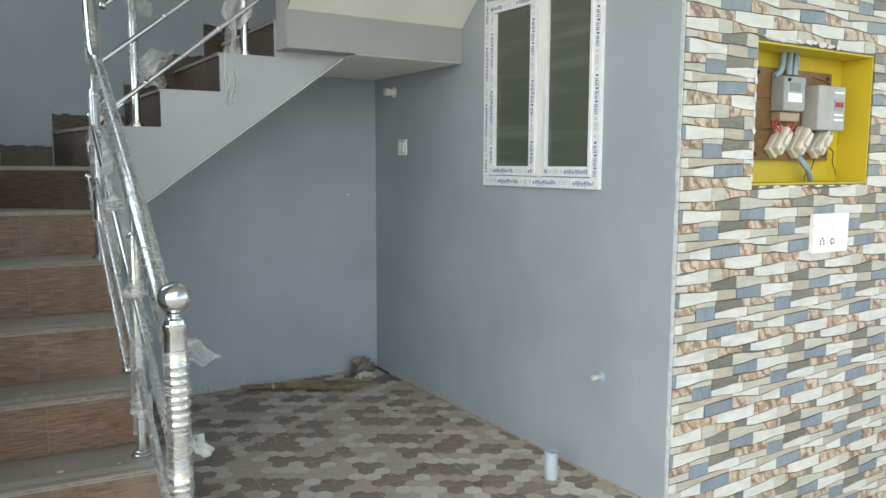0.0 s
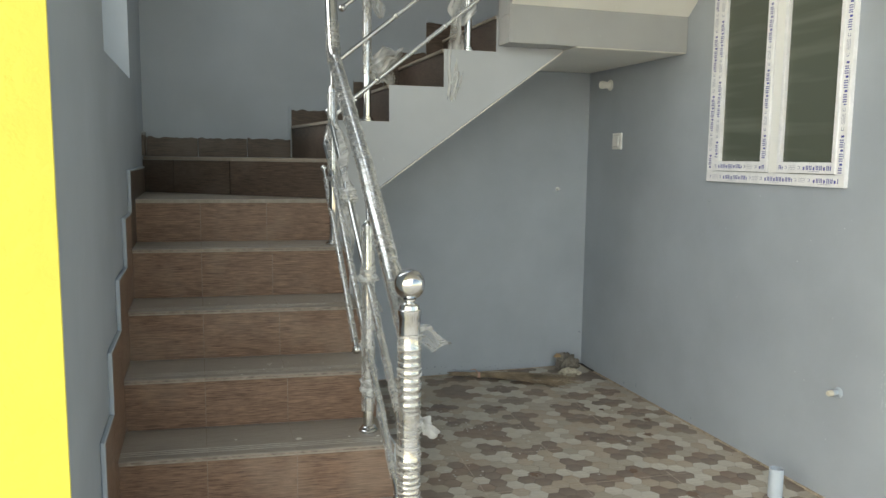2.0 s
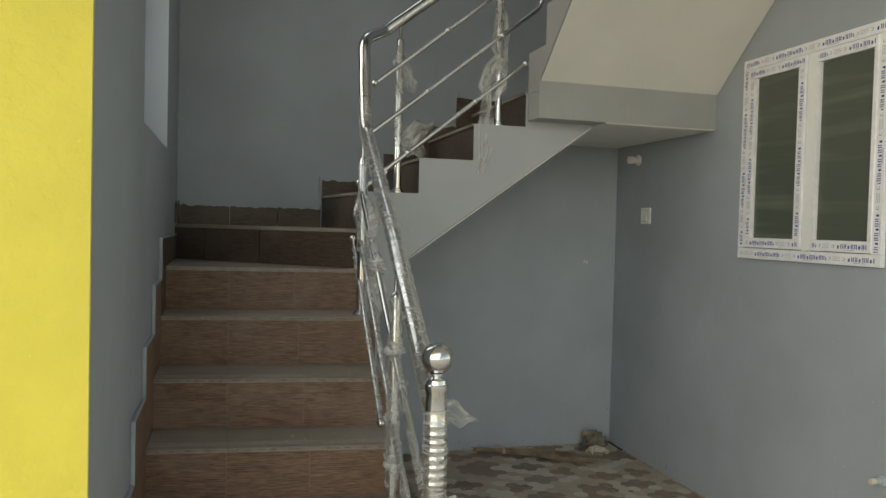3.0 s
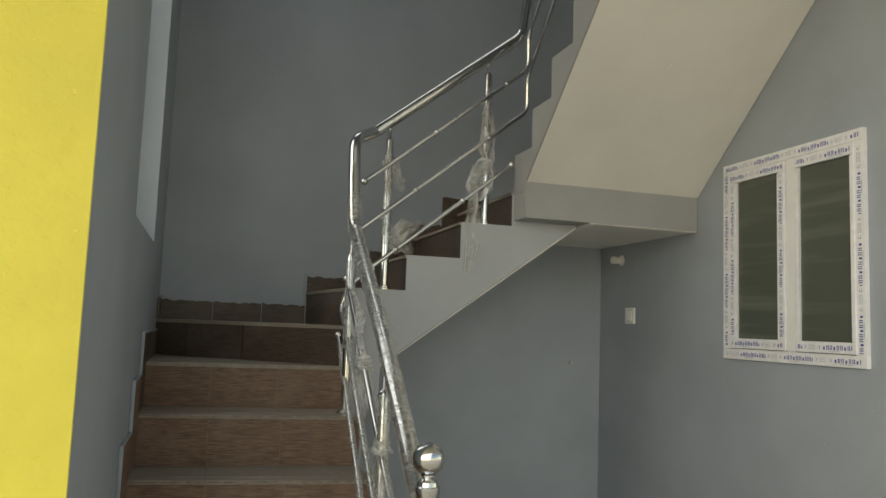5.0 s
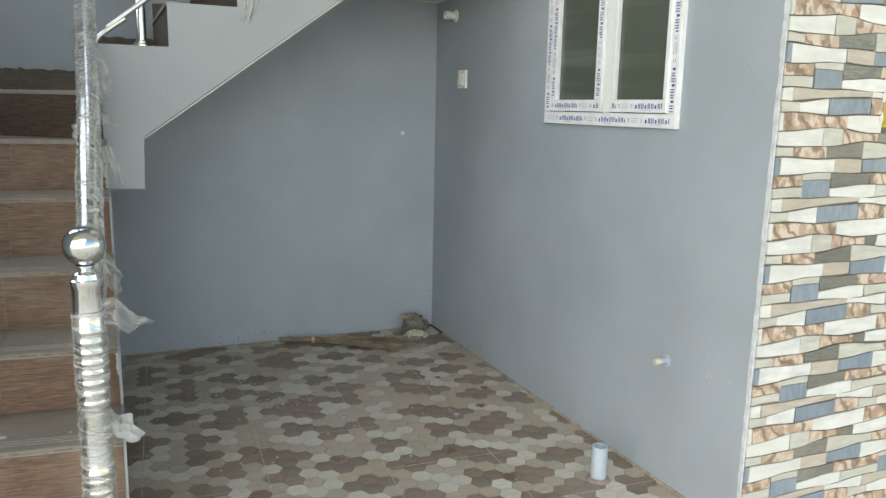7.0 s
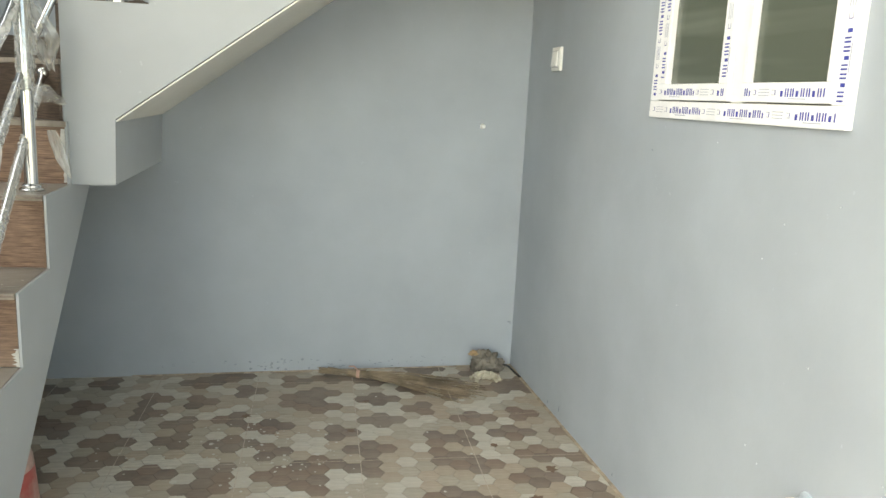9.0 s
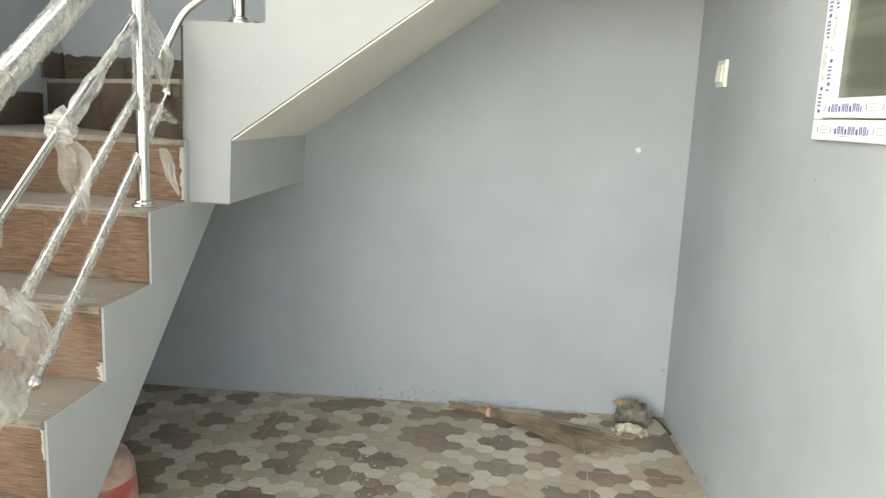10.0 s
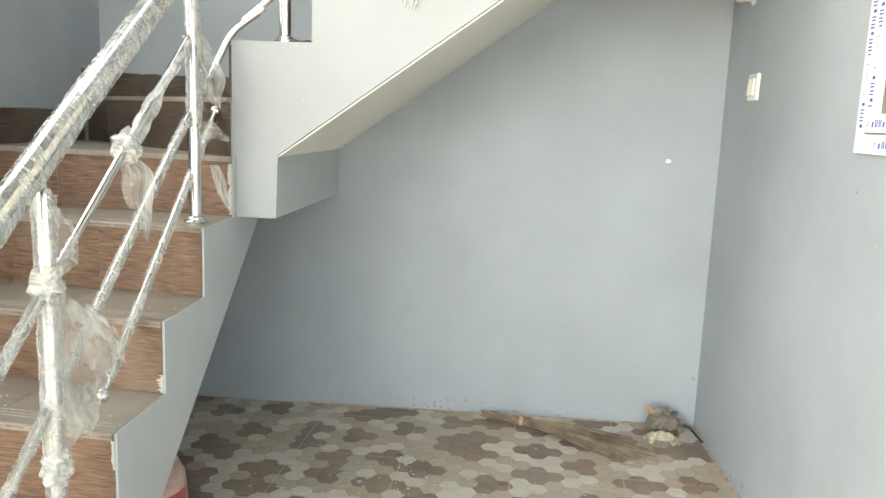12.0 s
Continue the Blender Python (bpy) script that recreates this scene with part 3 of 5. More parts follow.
def knot(at, r, seed):
    bm = bmesh.new()
    bmesh.ops.create_icosphere(bm, subdivisions=3, radius=r)
    for v in bm.verts:
        v.co *= 1 + 0.35 * noise.noise(v.co * 60 + Vector((seed, 0, 0))) + 0.15 * math.sin(v.co.z * 260 + v.co.x * 120)
        v.co.z *= 1.25
        v.co += Vector(at)
    return rail_part("film_knot", bm, FILM_THICK, "bunched knot of film")


def post(at, height, r=0.017):
    x, y, z = at
    p = rail_part("post", lathe_bm([(r, 0.012), (r, height - 0.085), (r * 0.85, height - 0.075), (r * 0.5, height - 0.069), (0.007, height - 0.067), (0.007, height)], at, 20), STEEL, "round steel post with a thin top pin")
    bm = lathe_bm([(0.031, 0.0), (0.031, 0.005), (0.027, 0.009), (0.024, 0.010), (0.024, 0.015), (0.020, 0.019), (r, 0.02)], at, 24)
    ob = part("base_flange", bm, STEEL, None, "turned steel base collar", True)
    ob.parent = p
    return p


XR, YR = -1.682, -0.765
# newel with turned rings and a ball on top
NX, NY = -1.676, -2.183
prof = [(0.048, 0.0), (0.048, 0.012), (0.04, 0.02), (0.0285, 0.03)]
for zc in [0.29 + 0.014 * i for i in range(8)] + [0.405, 0.43, 0.447] + [0.60 + 0.0215 * i for i in range(8)]:
    prof += [(0.0285, zc - 0.005), (0.0302, zc - 0.002), (0.0302, zc + 0.002), (0.0285, zc + 0.005)]
prof += [(0.0285, 0.835), (0.031, 0.84), (0.031, 0.853), (0.027, 0.856), (0.025, 0.866), (0.015, 0.872), (0.013, 0.876), (0.018, 0.880), (0.018, 0.883)]
newel = rail_part("newel_post", lathe_bm(prof, (NX, NY, 0.0), 32), STEEL, "thick ringed steel newel post")
ball = part("ball", ball_bm((NX, NY, 0.921), 0.0405), STEEL, None, "polished steel ball finial", True)
ball.parent = newel

# handrail: up the lower flight, a short upright, then along the second flight
XH = -1.662
H0 = (NX + 0.004, NY + 0.02, 0.765)
hand1 = bent([H0, (XH, -1.58, 1.198), (XH, -0.945, 1.640), (XH, -0.90, 1.80), (XH, -0.855, 2.035), (-1.555, YR, 2.10)], 0.05)
rail_part("handrail", tube_bm(hand1, 0.0255, 18), STEEL, "round steel handrail")
hand2 = bent([(-1.555, YR, 2.10), (-0.86, YR, 2.645), (-0.835, YR - 0.005, 2.86), (-0.95, -1.25, 3.17)], 0.045)
rail_part("handrail", tube_bm(hand2, 0.0255, 18), STEEL, "round steel handrail of the second flight")
wrap([H0, (XH, -1.58, 1.198), (XH, -0.95, 1.635), (XH, -0.905, 1.78)], 0.0282, 3)
strands([H0, (XH, -1.58, 1.198), (XH, -0.95, 1.635), (XH, -0.905, 1.78)], 0.0288, 330, 61, 0.7)

# posts
P1, P2 = (-1.68, -1.685, 0.350), (-1.675, -0.985, 0.890)
post(P1, 0.765)
post(P2, 0.71)
P3, P4 = (-1.487, YR, 1.400), (-1.028, YR, 1.720)
post(P3, 0.745)
post(P4, 0.79)

# three slanting bars on each flight
BARS1 = [((XR, -1.50, 0.578), (XR, -0.80, 1.196), True), ((XR, -2.10, 0.300), (XR, -0.95, 1.226), False), ((XR, -2.14, 0.509), (XR, -0.94, 1.428), True)]
for n, (a, b, knob) in enumerate(BARS1):
    rail_part("bar", tube_bm([a, b], 0.0095, 12), STEEL, "thin slanting steel bar")
    rail_part("bar_knob", ball_bm(b if n == 0 else (a if n == 1 else b), 0.0165), STEEL, "small steel ball end")
    wrap([Vector(a).lerp(Vector(b), 0.04), Vector(a).lerp(Vector(b), 0.93 if n != 2 else 0.37)], 0.0122, 10 + n, FILM_BAR)
    strands([Vector(a).lerp(Vector(b), 0.04), Vector(a).lerp(Vector(b), 0.93 if n != 2 else 0.37)], 0.0125, 150, 70 + n, 2.2)
rail_part("bar_knob", ball_bm(BARS1[0][0], 0.0165), STEEL, "small steel ball end")
SL = 0.80
BARS2 = [((-1.60, YR - 0.03, 1.866), -0.84), ((-1.615, YR - 0.03, 1.650), -0.84), ((-1.60, YR - 0.03, 1.455), -0.912)]
for n, (a, x1) in enumerate(BARS2):
    b = (x1, a[1], a[2] + SL * (x1 - a[0]))
    path = [a, b] if n == 2 else bent([a, b, (x1 - 0.01, a[1] - 0.02, b[2] + 0.16), (x1 - 0.02, -1.2, b[2] + 0.50)], 0.04)
    rail_part("bar", tube_bm(path, 0.0095, 12), STEEL, "thin slanting steel bar")
    if n != 1:
        rail_part("bar_knob", ball_bm(a if n == 0 else b, 0.0165), STEEL, "small steel ball end")
    for t in (0.42, 0.86):
        q = Vector(a).lerp(Vector(b), t - 0.1 * n)
        rail_part("bar_knob", ball_bm(q, 0.0135), STEEL, "small steel joint")
# the middle bar's bent end by the second flight's foot
rail_part("bar", tube_bm(bent([(XR, -0.95, 1.226), (-1.684, -0.83, 1.30), (-1.637, -0.797, 1.42), (-1.54, YR - 0.03, 1.49)], 0.035), 0.0095, 12), STEEL, "bent steel bar end")

# loose film
wrap([(P1[0], P1[1], 0.42), (P1[0], P1[1], 1.03)], 0.022, 31, FILM_POST)
wrap([(P2[0], P2[1], 1.15), (P2[0], P2[1], 1.5)], 0.0205, 32, FILM_POST)
wrap([(P3[0], P3[1], 1.60), (P3[0], P3[1], 2.0)], 0.0205, 33, FILM_POST)
wrap([(P4[0], P4[1], 1.95), (P4[0], P4[1], 2.35)], 0.0205, 34, FILM_POST)
wrap([(NX, NY, 0.04), (NX, NY, 0.79)], 0.0325, 35, FILM_THIN)
strands([(NX, NY, 0.05), (NX, NY, 0.79)], 0.0332, 110, 81, 0.5)
strands([(P1[0], P1[1], 0.42), (P1[0], P1[1], 1.03)], 0.0225, 120, 82, 1.6)
strands([(P2[0], P2[1], 1.15), (P2[0], P2[1], 1.5)], 0.021, 110, 83, 1.6)
flap((NX + 0.02, NY, 0.785), (0.07, 0.11), 41, (0.9, 0.2, -0.35), (0, 0.2, 1), 0.6)
flap((NX + 0.02, NY + 0.01, 0.56), (0.05, 0.09), 42, (0.7, 0.1, -0.7), (0, 1, 0.3))
knot((XR, -1.36, 1.105), 0.031, 1)
flap((XR, -1.35, 1.08), (0.085, 0.20), 43, (0.12, 0.28, -1), (0.8, 0.5, 0), 0.3, 0.8)
knot((P1[0], P1[1], 0.865), 0.03, 2)
membrane(((P1[0], P1[1], 0.875), (P1[0] + 0.03, -1.485, 0.69), (P1[0] + 0.02, -1.55, 0.58), (P1[0], P1[1], 0.52)), 44, 0.02)
membrane(((P1[0], P1[1], 1.02), (P1[0] + 0.01, -1.585, 0.95), (P1[0] + 0.01, -1.60, 0.90), (P1[0], P1[1], 0.87)), 45, 0.012)
membrane(((P2[0], P2[1], 1.45), (P2[0] + 0.02, -0.935, 1.30), (P2[0] + 0.015, -0.965, 1.19), (P2[0], P2[1], 1.17)), 56, 0.012)
flap((P1[0] + 0.02, -1.60, 0.80), (0.07, 0.16), 57, (0.25, 0.5, -0.8), (0.8, 0.6, 0), 0.4, 0.6)
knot((P1[0], P1[1], 0.50), 0.03, 3)
flap((P2[0], P2[1], 1.39), (0.10, 0.2), 46, (0.3, 0.2, -1), (0.9, 0.4, 0), 0.4)
flap((P2[0], P2[1], 1.16), (0.05, 0.1), 47, (1, 0.2, -0.45), (0, 0.3, 1))
flap((P2[0] + 0.055, P2[1], 1.05), (0.035, 0.13), 48, (0.3, 0.05, -1), (0.8, 0.4, 0))
flap((XR + 0.005, -1.33, 1.12), (0.075, 0.40), 49, (0.0, 0.785, 0.62), (0.1, -0.6, 0.78), 0.2, 0.1)
flap((P3[0], P3[1], 1.99), (0.09, 0.16), 50, (0.4, 0, -1), (0.9, 0.3, 0))
flap((P3[0], P3[1], 1.62), (0.1, 0.13), 51, (0.9, 0, -0.3), (0, 0.3, 1))
flap((-1.09, YR - 0.03, 1.86), (0.06, 0.36), 52, (-0.06, -0.05, -1), (0.9, 0.3, 0), 0.2, -0.3, FILM_SHEET)
strands([(-1.50, YR, 2.143), (-0.88, YR, 2.629)], 0.0265, 110, 84, 0.9)
for k, (a, x1) in enumerate(BARS2):
    q0, q1 = 0.15 + 0.1 * k, 0.85 - 0.1 * k
    e = Vector((x1, a[1], a[2] + SL * (x1 - a[0])))
    strands([Vector(a).lerp(e, q0), Vector(a).lerp(e, q1)], 0.0105, 70, 90 + k, 2.2)
flap((P3[0] + 0.01, YR - 0.03, 1.62), (0.12, 0.16), 54, (0.85, 0, 0.45), (-0.3, 0.2, 0.9), 0.3, 0.6)
flap((P4[0], YR - 0.03, 2.02), (0.13, 0.20), 55, (-0.35, 0, -1), (0.9, 0.2, -0.2), 0.3, 0.2)
flap((P4[0], P4[1], 2.25), (0.08, 0.3), 53, (0.05, 0, -1), (0.9, 0.3, 0))

# ---- window in the right wall ----
WY0, WY1, WZ0, WZ1 = -1.922, -1.146, 1.154, 2.018
window_1 = tagged(thing("window_1", (0.0, -1.53, WZ0)), "white plastic casement window with printed protective tape", "window", kind="structure")


def win_part(name, bm, mat, label="", parent=None):
    ob = part(name, bm, mat, None, label)
    ob.parent = parent or window_1
    if not parent:
        ob.matrix_parent_inverse = Matrix.Translation(window_1.location).inverted()
    return ob


FW = 0.045
for a in ((WY0, WY1, WZ0, WZ0 + FW), (WY0, WY1, WZ1 - FW, WZ1), (WY0, WY0 + FW, WZ0 + FW, WZ1 - FW), (WY1 - FW, WY1, WZ0 + FW, WZ1 - FW)):
    win_part("window_frame", box_bm(-0.018, 0.05, a[0] + 0.0005, a[1] - 0.0005, a[2], a[3], 0.003), TAPE, "taped white frame bar")
win_part("mullion", box_bm(-0.016, 0.05, -1.586, -1.536, WZ0 + FW, WZ1 - FW, 0.004), UPVC, "bare white mullion")
SASHES = ((WY0 + FW - 0.004, -1.588, 0.018), (-1.534, WY1 - FW - 0.004, 0.042))
SW = 0.042
GLASS_M, gnt, gb = nodes_of("reflection_streaked_glass")
# level streaks of reflection painted into the glass colour
gnt.links.new(mixer(gnt, noise_fac(gnt, 2.6, 2, 0.50, 0.72, (1, 0.5, 6)), (0.085, 0.10, 0.08), (0.125, 0.143, 0.118)), gb.inputs["Base Color"])
gb.inputs["Roughness"].default_value = 0.22
gb.inputs["Specular IOR Level"].default_value = 0.5
bump(gnt, gb, noise_fac(gnt, 5, 2), 0.05, 0.01)
for n, (a, b, VW) in enumerate(SASHES):
    z0, z1 = WZ0 + FW + 0.003, WZ1 - FW - 0.003
    sash = win_part("sash", box_bm(-0.024, 0.03, a, b, z0, z0 + SW, 0.003), TAPE, "taped white casement sash")
    for q in ((a, b, z1 - SW, z1), (a, a + VW, z0 + SW, z1 - SW), (b - VW, b, z0 + SW, z1 - SW)):
        win_part("sash_bar", box_bm(-0.024, 0.03, q[0] + 0.0003, q[1] - 0.0003, q[2], q[3], 0.003), TAPE, "", sash)
    win_part("gasket", box_bm(-0.006, 0.0, a + VW - 0.004, b - VW + 0.004, z0 + SW - 0.004, z1 - SW + 0.004), GASKET, "", sash)
    win_part("pane", box_bm(-0.0085, -0.0065, a + VW + 0.002, b - VW - 0.002, z0 + SW + 0.002, z1 - SW - 0.002), GLASS_M, "dark frosted glass pane with painted reflection streaks", sash)
# printed tape: repeated word bars, small boxes and marks
def print_bar(y0, y1, z0, z1, x, mat):
    win_part("tape_print", box_bm(x - 0.0006, x + 0.002, y0, y1, z0, z1), mat)


rng = random.Random(8)
# strokes of one word mark, as (offset, width) along its run
STROKES = [(0.0, 0.0038)]
for c in range(1, 10):
    STROKES += [(0.0165 * c - 0.007, 0.0036), (0.0165 * c + 0.0005, 0.0034)] if c % 3 else [(0.0165 * c - 0.005, 0.0075)]


def tape_run(horizontal, fixed, a, b, x):
    """Word marks in blue with small grey boxes and lines between them."""
    def bar(p, q, lo, hi, mat):
        q = min(q, b)
        if q - p > 0.001:
            print_bar(*((p, q, fixed + lo, fixed + hi) if horizontal else (fixed + lo, fixed + hi, p, q)), x, mat)
    p = a - rng.uniform(0.0, 0.12)
    while p < b - 0.02:
        for k, (o, w) in enumerate(STROKES):
            if p + o > a:
                up = 0.0085 if k % 5 else 0.0035
                bar(p + o, p + o + w, -0.0085, up, INK)
        if p + 0.07 > a:
            bar(p + 0.07, p + 0.125, -0.0135, -0.0118, GREY_INK)
        p += 0.168
        for w, h in ((0.012, 0.005), (0.036, 0.0065), (0.011, 0.005)):
            if p > a:
                for o in (-1, 0, 1) if w > 0.03 else (-1, 1):
                    bar(p, p + w, o * h - 0.0007, o * h + 0.0007, GREY_INK)
                if w < 0.03:
                    bar(p, p + 0.0016, -h, h, INK)
            p += w + 0.010


mid = FW / 2
tape_run(True, WZ0 + mid, WY0 + 0.02, WY1 - 0.02, -0.018)
tape_run(True, WZ1 - mid, WY0 + 0.02, WY1 - 0.02, -0.018)
tape_run(False, WY0 + mid, WZ0 + 0.05, WZ1 - 0.05, -0.018)
tape_run(False, WY1 - mid, WZ0 + 0.05, WZ1 - 0.05, -0.018)
for a, b, VW in SASHES:
    tape_run(True, WZ0 + FW + 0.024, a + 0.01, b - 0.01, -0.024)
    tape_run(True, WZ1 - FW - 0.024, a + 0.01, b - 0.01, -0.024)
tape_run(False, SASHES[1][1] - 0.021, WZ0 + 0.1, WZ1 - 0.1, -0.024)
tape_run(False, SASHES[1][0] + 0.021, WZ0 + 0.1, WZ1 - 0.1, -0.024)

# left wall's window: a white frame at the outer side
window_2 = tagged(thing("window_2", (XL - 0.16, -1.13, 1.551)), "plain white window frame in a deep opening", "window", kind="structure")
for q in ((-1.578, -1.53, 1.553, 3.598), (-0.734, -0.686, 1.553, 3.598), (-1.529, -0.735, 1.553, 1.60), (-1.529, -0.735, 3.55, 3.598)):
    ob = part("window_frame", box_bm(XL - 0.18, XL - 0.13, *q, 0.003), UPVC)
    ob.parent = window_2
    ob.matrix_parent_inverse = Matrix.Translation(window_2.location).inverted()

# ---- small fittings and loose things under the stairs ----
def placed(name, at, label, category, group=""):
    return tagged(thing(name, at), label, category, group)


def sub(name, bm, mat, parent, label="", smooth=False):
    """A part built in world places, hung under a thing that may stand anywhere."""
    ob = part(name, bm, mat, None, label, smooth)
    ob.parent = parent
    m = Matrix.Identity(4)
    p = parent
    while p:
        m = Matrix.Translation(p.location) @ m
        p = p.parent
    ob.matrix_parent_inverse = m.inverted()
    return ob


def turned(bm, m):
    bmesh.ops.transform(bm, matrix=m, verts=bm.verts)
    return bm


# wall switch
ws = placed("wall_switch", (0, -0.342, 1.343), "white double rocker light switch on the blue-grey wall", "switch")
sub("plate", box_bm(-0.012, -0.0005, -0.387, -0.299, 1.299, 1.387, 0.003), SWITCH_WHITE, ws)
sub("inset", box_bm(-0.014, -0.0115, -0.374, -0.312, 1.312, 1.374, 0.001), plain("grey_plastic_seam", (0.45, 0.46, 0.46), 0.4), ws)
for a in (-0.372, -0.342):
    sub("rocker", turned(box_bm(-0.004, 0.004, -0.0135, 0.0135, -0.028, 0.028, 0.002), pose(-0.0155, a + 0.0145, 1.343, 0, 4, 0)), SWITCH_WHITE, ws)

# capped water outlet high on the wall
tap = placed("water_outlet", (0, -0.238, 1.653), "white capped plastic water outlet sticking out of the wall", "pipe outlet")
side = pose(0, -0.238, 1.653, 0, -90, 0)
sub("flange", turned(lathe_bm([(0.030, 0.0005), (0.030, 0.004), (0.024, 0.008), (0.020, 0.009)], sides=24), side), SWITCH_WHITE, tap, "", True)
sub("socket", turned(lathe_bm([(0.018, 0.006), (0.018, 0.036), (0.021, 0.038), (0.021, 0.062), (0.016, 0.062), (0.015, 0.045)], sides=24), side), SWITCH_WHITE, tap, "", True)
# lower stub pipe
stub = placed("pipe_stub", (0, -1.95, 0.416), "pale plastic water pipe stub with a cream plug", "pipe outlet")
side = pose(0, -1.95, 0.416, 0, -90, 0)
sub("collar", turned(lathe_bm([(0.020, 0.0005), (0.019, 0.004), (0.013, 0.006)], sides=20), side), PIPE_GREY, stub, "", True)
sub("pipe", turned(lathe_bm([(0.009, 0.003), (0.009, 0.030)], sides=18), side), PIPE_GREY, stub, "", True)
sub("plug", turned(lathe_bm([(0.0105, 0.030), (0.0105, 0.046), (0.009, 0.049)], sides=18), side), CPVC, stub, "cream plug end", True)
# capped stub on the back wall
cap = placed("wall_plug", (-0.192, 0, 1.069), "small white plastic cap on the back wall", "wall plug")
sub("cap", turned(lathe_bm([(0.011, 0.0005), (0.011, 0.003), (0.009, 0.004), (0.009, 0.018), (0.007, 0.021), (0.003, 0.022)], sides=18), pose(-0.192, 0, 1.069, 90, 0, 0)), SWITCH_WHITE, cap, "", True)
# drain pipe standing out of the floor
drain = placed("drain_pipe", (-0.186, -1.875, 0), "short open grey drain pipe standing out of the floor", "pipe")
sub("pipe", lathe_bm([(0.026, 0.0), (0.026, 0.118), (0.0255, 0.12), (0.022, 0.12), (0.022, 0.012)], (-0.186, -1.875, 0), 28), PIPE_GREY, drain, "", True)
sub("mortar_ring", lathe_bm([(0.041, 0.0005), (0.037, 0.006), (0.031, 0.010), (0.0262, 0.011)], (-0.186, -1.875, 0), 20), GROUT, drain)

# stick broom
broom = placed("stick_broom", (-0.55, -0.2, 0), "tied bundle of thin dry coconut-leaf sticks lying on the tiles", "broom")
STRAW = plain("dry_straw_sticks", (0.225, 0.172, 0.12), 0.85, 0, 0.5, 8)
rng = random.Random(11)
p0, p1, p2 = Vector((-0.85, -0.055, 0.012)), Vector((-0.705, -0.105, 0.016)), Vector((-0.255, -0.285, 0.006))
for g in range(5):
    bm = bmesh.new()
    for s in range(9):
        spread = rng.gauss(0, 0.066)
        a = p0 + Vector((rng.uniform(-0.02, 0.05), rng.gauss(0, 0.012), rng.uniform(0, 0.018)))
        b = p1 + Vector((0, rng.gauss(0, 0.008), rng.uniform(-0.008, 0.014)))
        c = p2 + Vector((rng.uniform(-0.16, 0.06), spread, rng.uniform(-0.002, 0.012)))
        m2 = b.lerp(c, 0.5) + Vector((0, spread * 0.1, 0.006))
        tube_bm([a, b, m2, c], [0.0025, 0.0025, 0.0021, 0.0014], 5, bm=bm)
    tagged(sub("straw", bm, STRAW, broom), kind="stuff")
sub("binding", tube_bm([p1 + Vector((-0.006, 0, 0.002)), p1 + Vector((0.008, -0.003, 0.002))], 0.021, 16, 0.05, squash=0.8), plain("pink_binding_cloth", (0.58, 0.36, 0.29), 0.8), broom, "faded pink tie")
sub("tie_end", tube_bm([p1 + Vector((0, 0.01, 0.015)), p1 + Vector((-0.015, 0.02, 0.03)), p1 + Vector((-0.035, 0.035, 0.024))], 0.003, 6), plain("pink_tie_end", (0.58, 0.36, 0.29), 0.8), broom)


def lump_bm(at, size, seed, rough=0.35, freq=2.5):
    bm = bmesh.new()
    bmesh.ops.create_icosphere(bm, subdivisions=4, radius=1.0)
    for v in bm.verts:
        n = v.co.normalized()
        k = 1 + rough * noise.noise(n * freq + Vector((seed, 0, 0))) + rough * 0.5 * noise.noise(n * freq * 3.5 + Vector((0, seed, 0)))
        v.co = Vector((n.x * size[0] * k, n.y * size[1] * k, max(n.z, -0.55) * size[2] * k)) + Vector(at)
    return bm


rag = placed("dirty_rag", (-0.15, -0.09, 0), "crumpled grey dirty rag in the corner", "rag")
RAG = plain("dirty_grey_cloth", (0.16, 0.145, 0.125), 0.95, 0, 0.35, 25, 0.8)
sub("cloth", lump_bm((-0.135, -0.085, 0.035), (0.062, 0.045, 0.055), 3, 0.5), RAG, rag, "", True)
sub("fold", lump_bm((-0.175, -0.075, 0.05), (0.026, 0.02, 0.04), 5, 0.6), RAG, rag, "", True)
sub("torn_tip", lump_bm((-0.195, -0.075, 0.085), (0.018, 0.014, 0.012), 9, 0.6), plain("tan_cloth_tip", (0.40, 0.28, 0.16), 0.9), rag, "tan torn tip", True)
crumbs = tagged(thing("foam_crumbs", (-0.16, -0.165, 0)), "heap of pale yellowish foam crumbs beside the rag", "debris")
CRUMB = plain("pale_foam", (0.50, 0.46, 0.37), 0.95, 0, 0.15, 60)
rng = random.Random(21)
bm = bmesh.new()
for i in range(70):
    r = rng.uniform(0.007, 0.015)
    a, d = rng.uniform(0, 6.28), abs(rng.gauss(0, 0.5))
    x, y = -0.165 + 0.075 * d * math.cos(a), -0.165 + 0.034 * d * math.sin(a)
    z = r * 0.8 + max(0, 0.028 * (1 - d * 1.3)) * rng.random()
    made = bmesh.ops.create_icosphere(bm, subdivisions=1, radius=r)
    for v in made["verts"]:
        v.co = v.co * (1 + 0.25 * rng.uniform(-1, 1)) + Vector((x, y, z))
tagged(sub("crumbs", bm, CRUMB, crumbs), kind="stuff")
wire = placed("cable_end", (-0.06, -0.09, 0), "short black cable lying in the corner", "cable")
sub("cable", tube_bm(bent([(-0.085, -0.085, 0.03), (-0.045, -0.075, 0.034), (-0.02, -0.11, 0.012), (-0.008, -0.175, 0.006)], 0.03), 0.0045, 8), GASKET, wire, "", True)

# red bucket under the first flight
BX, BY = -1.80, -1.07
bucket = placed("bucket", (BX, BY, 0), "dusty red plastic bucket standing upside down under the stairs", "bucket")
m, nt, b = nodes_of("dusty_red_plastic")
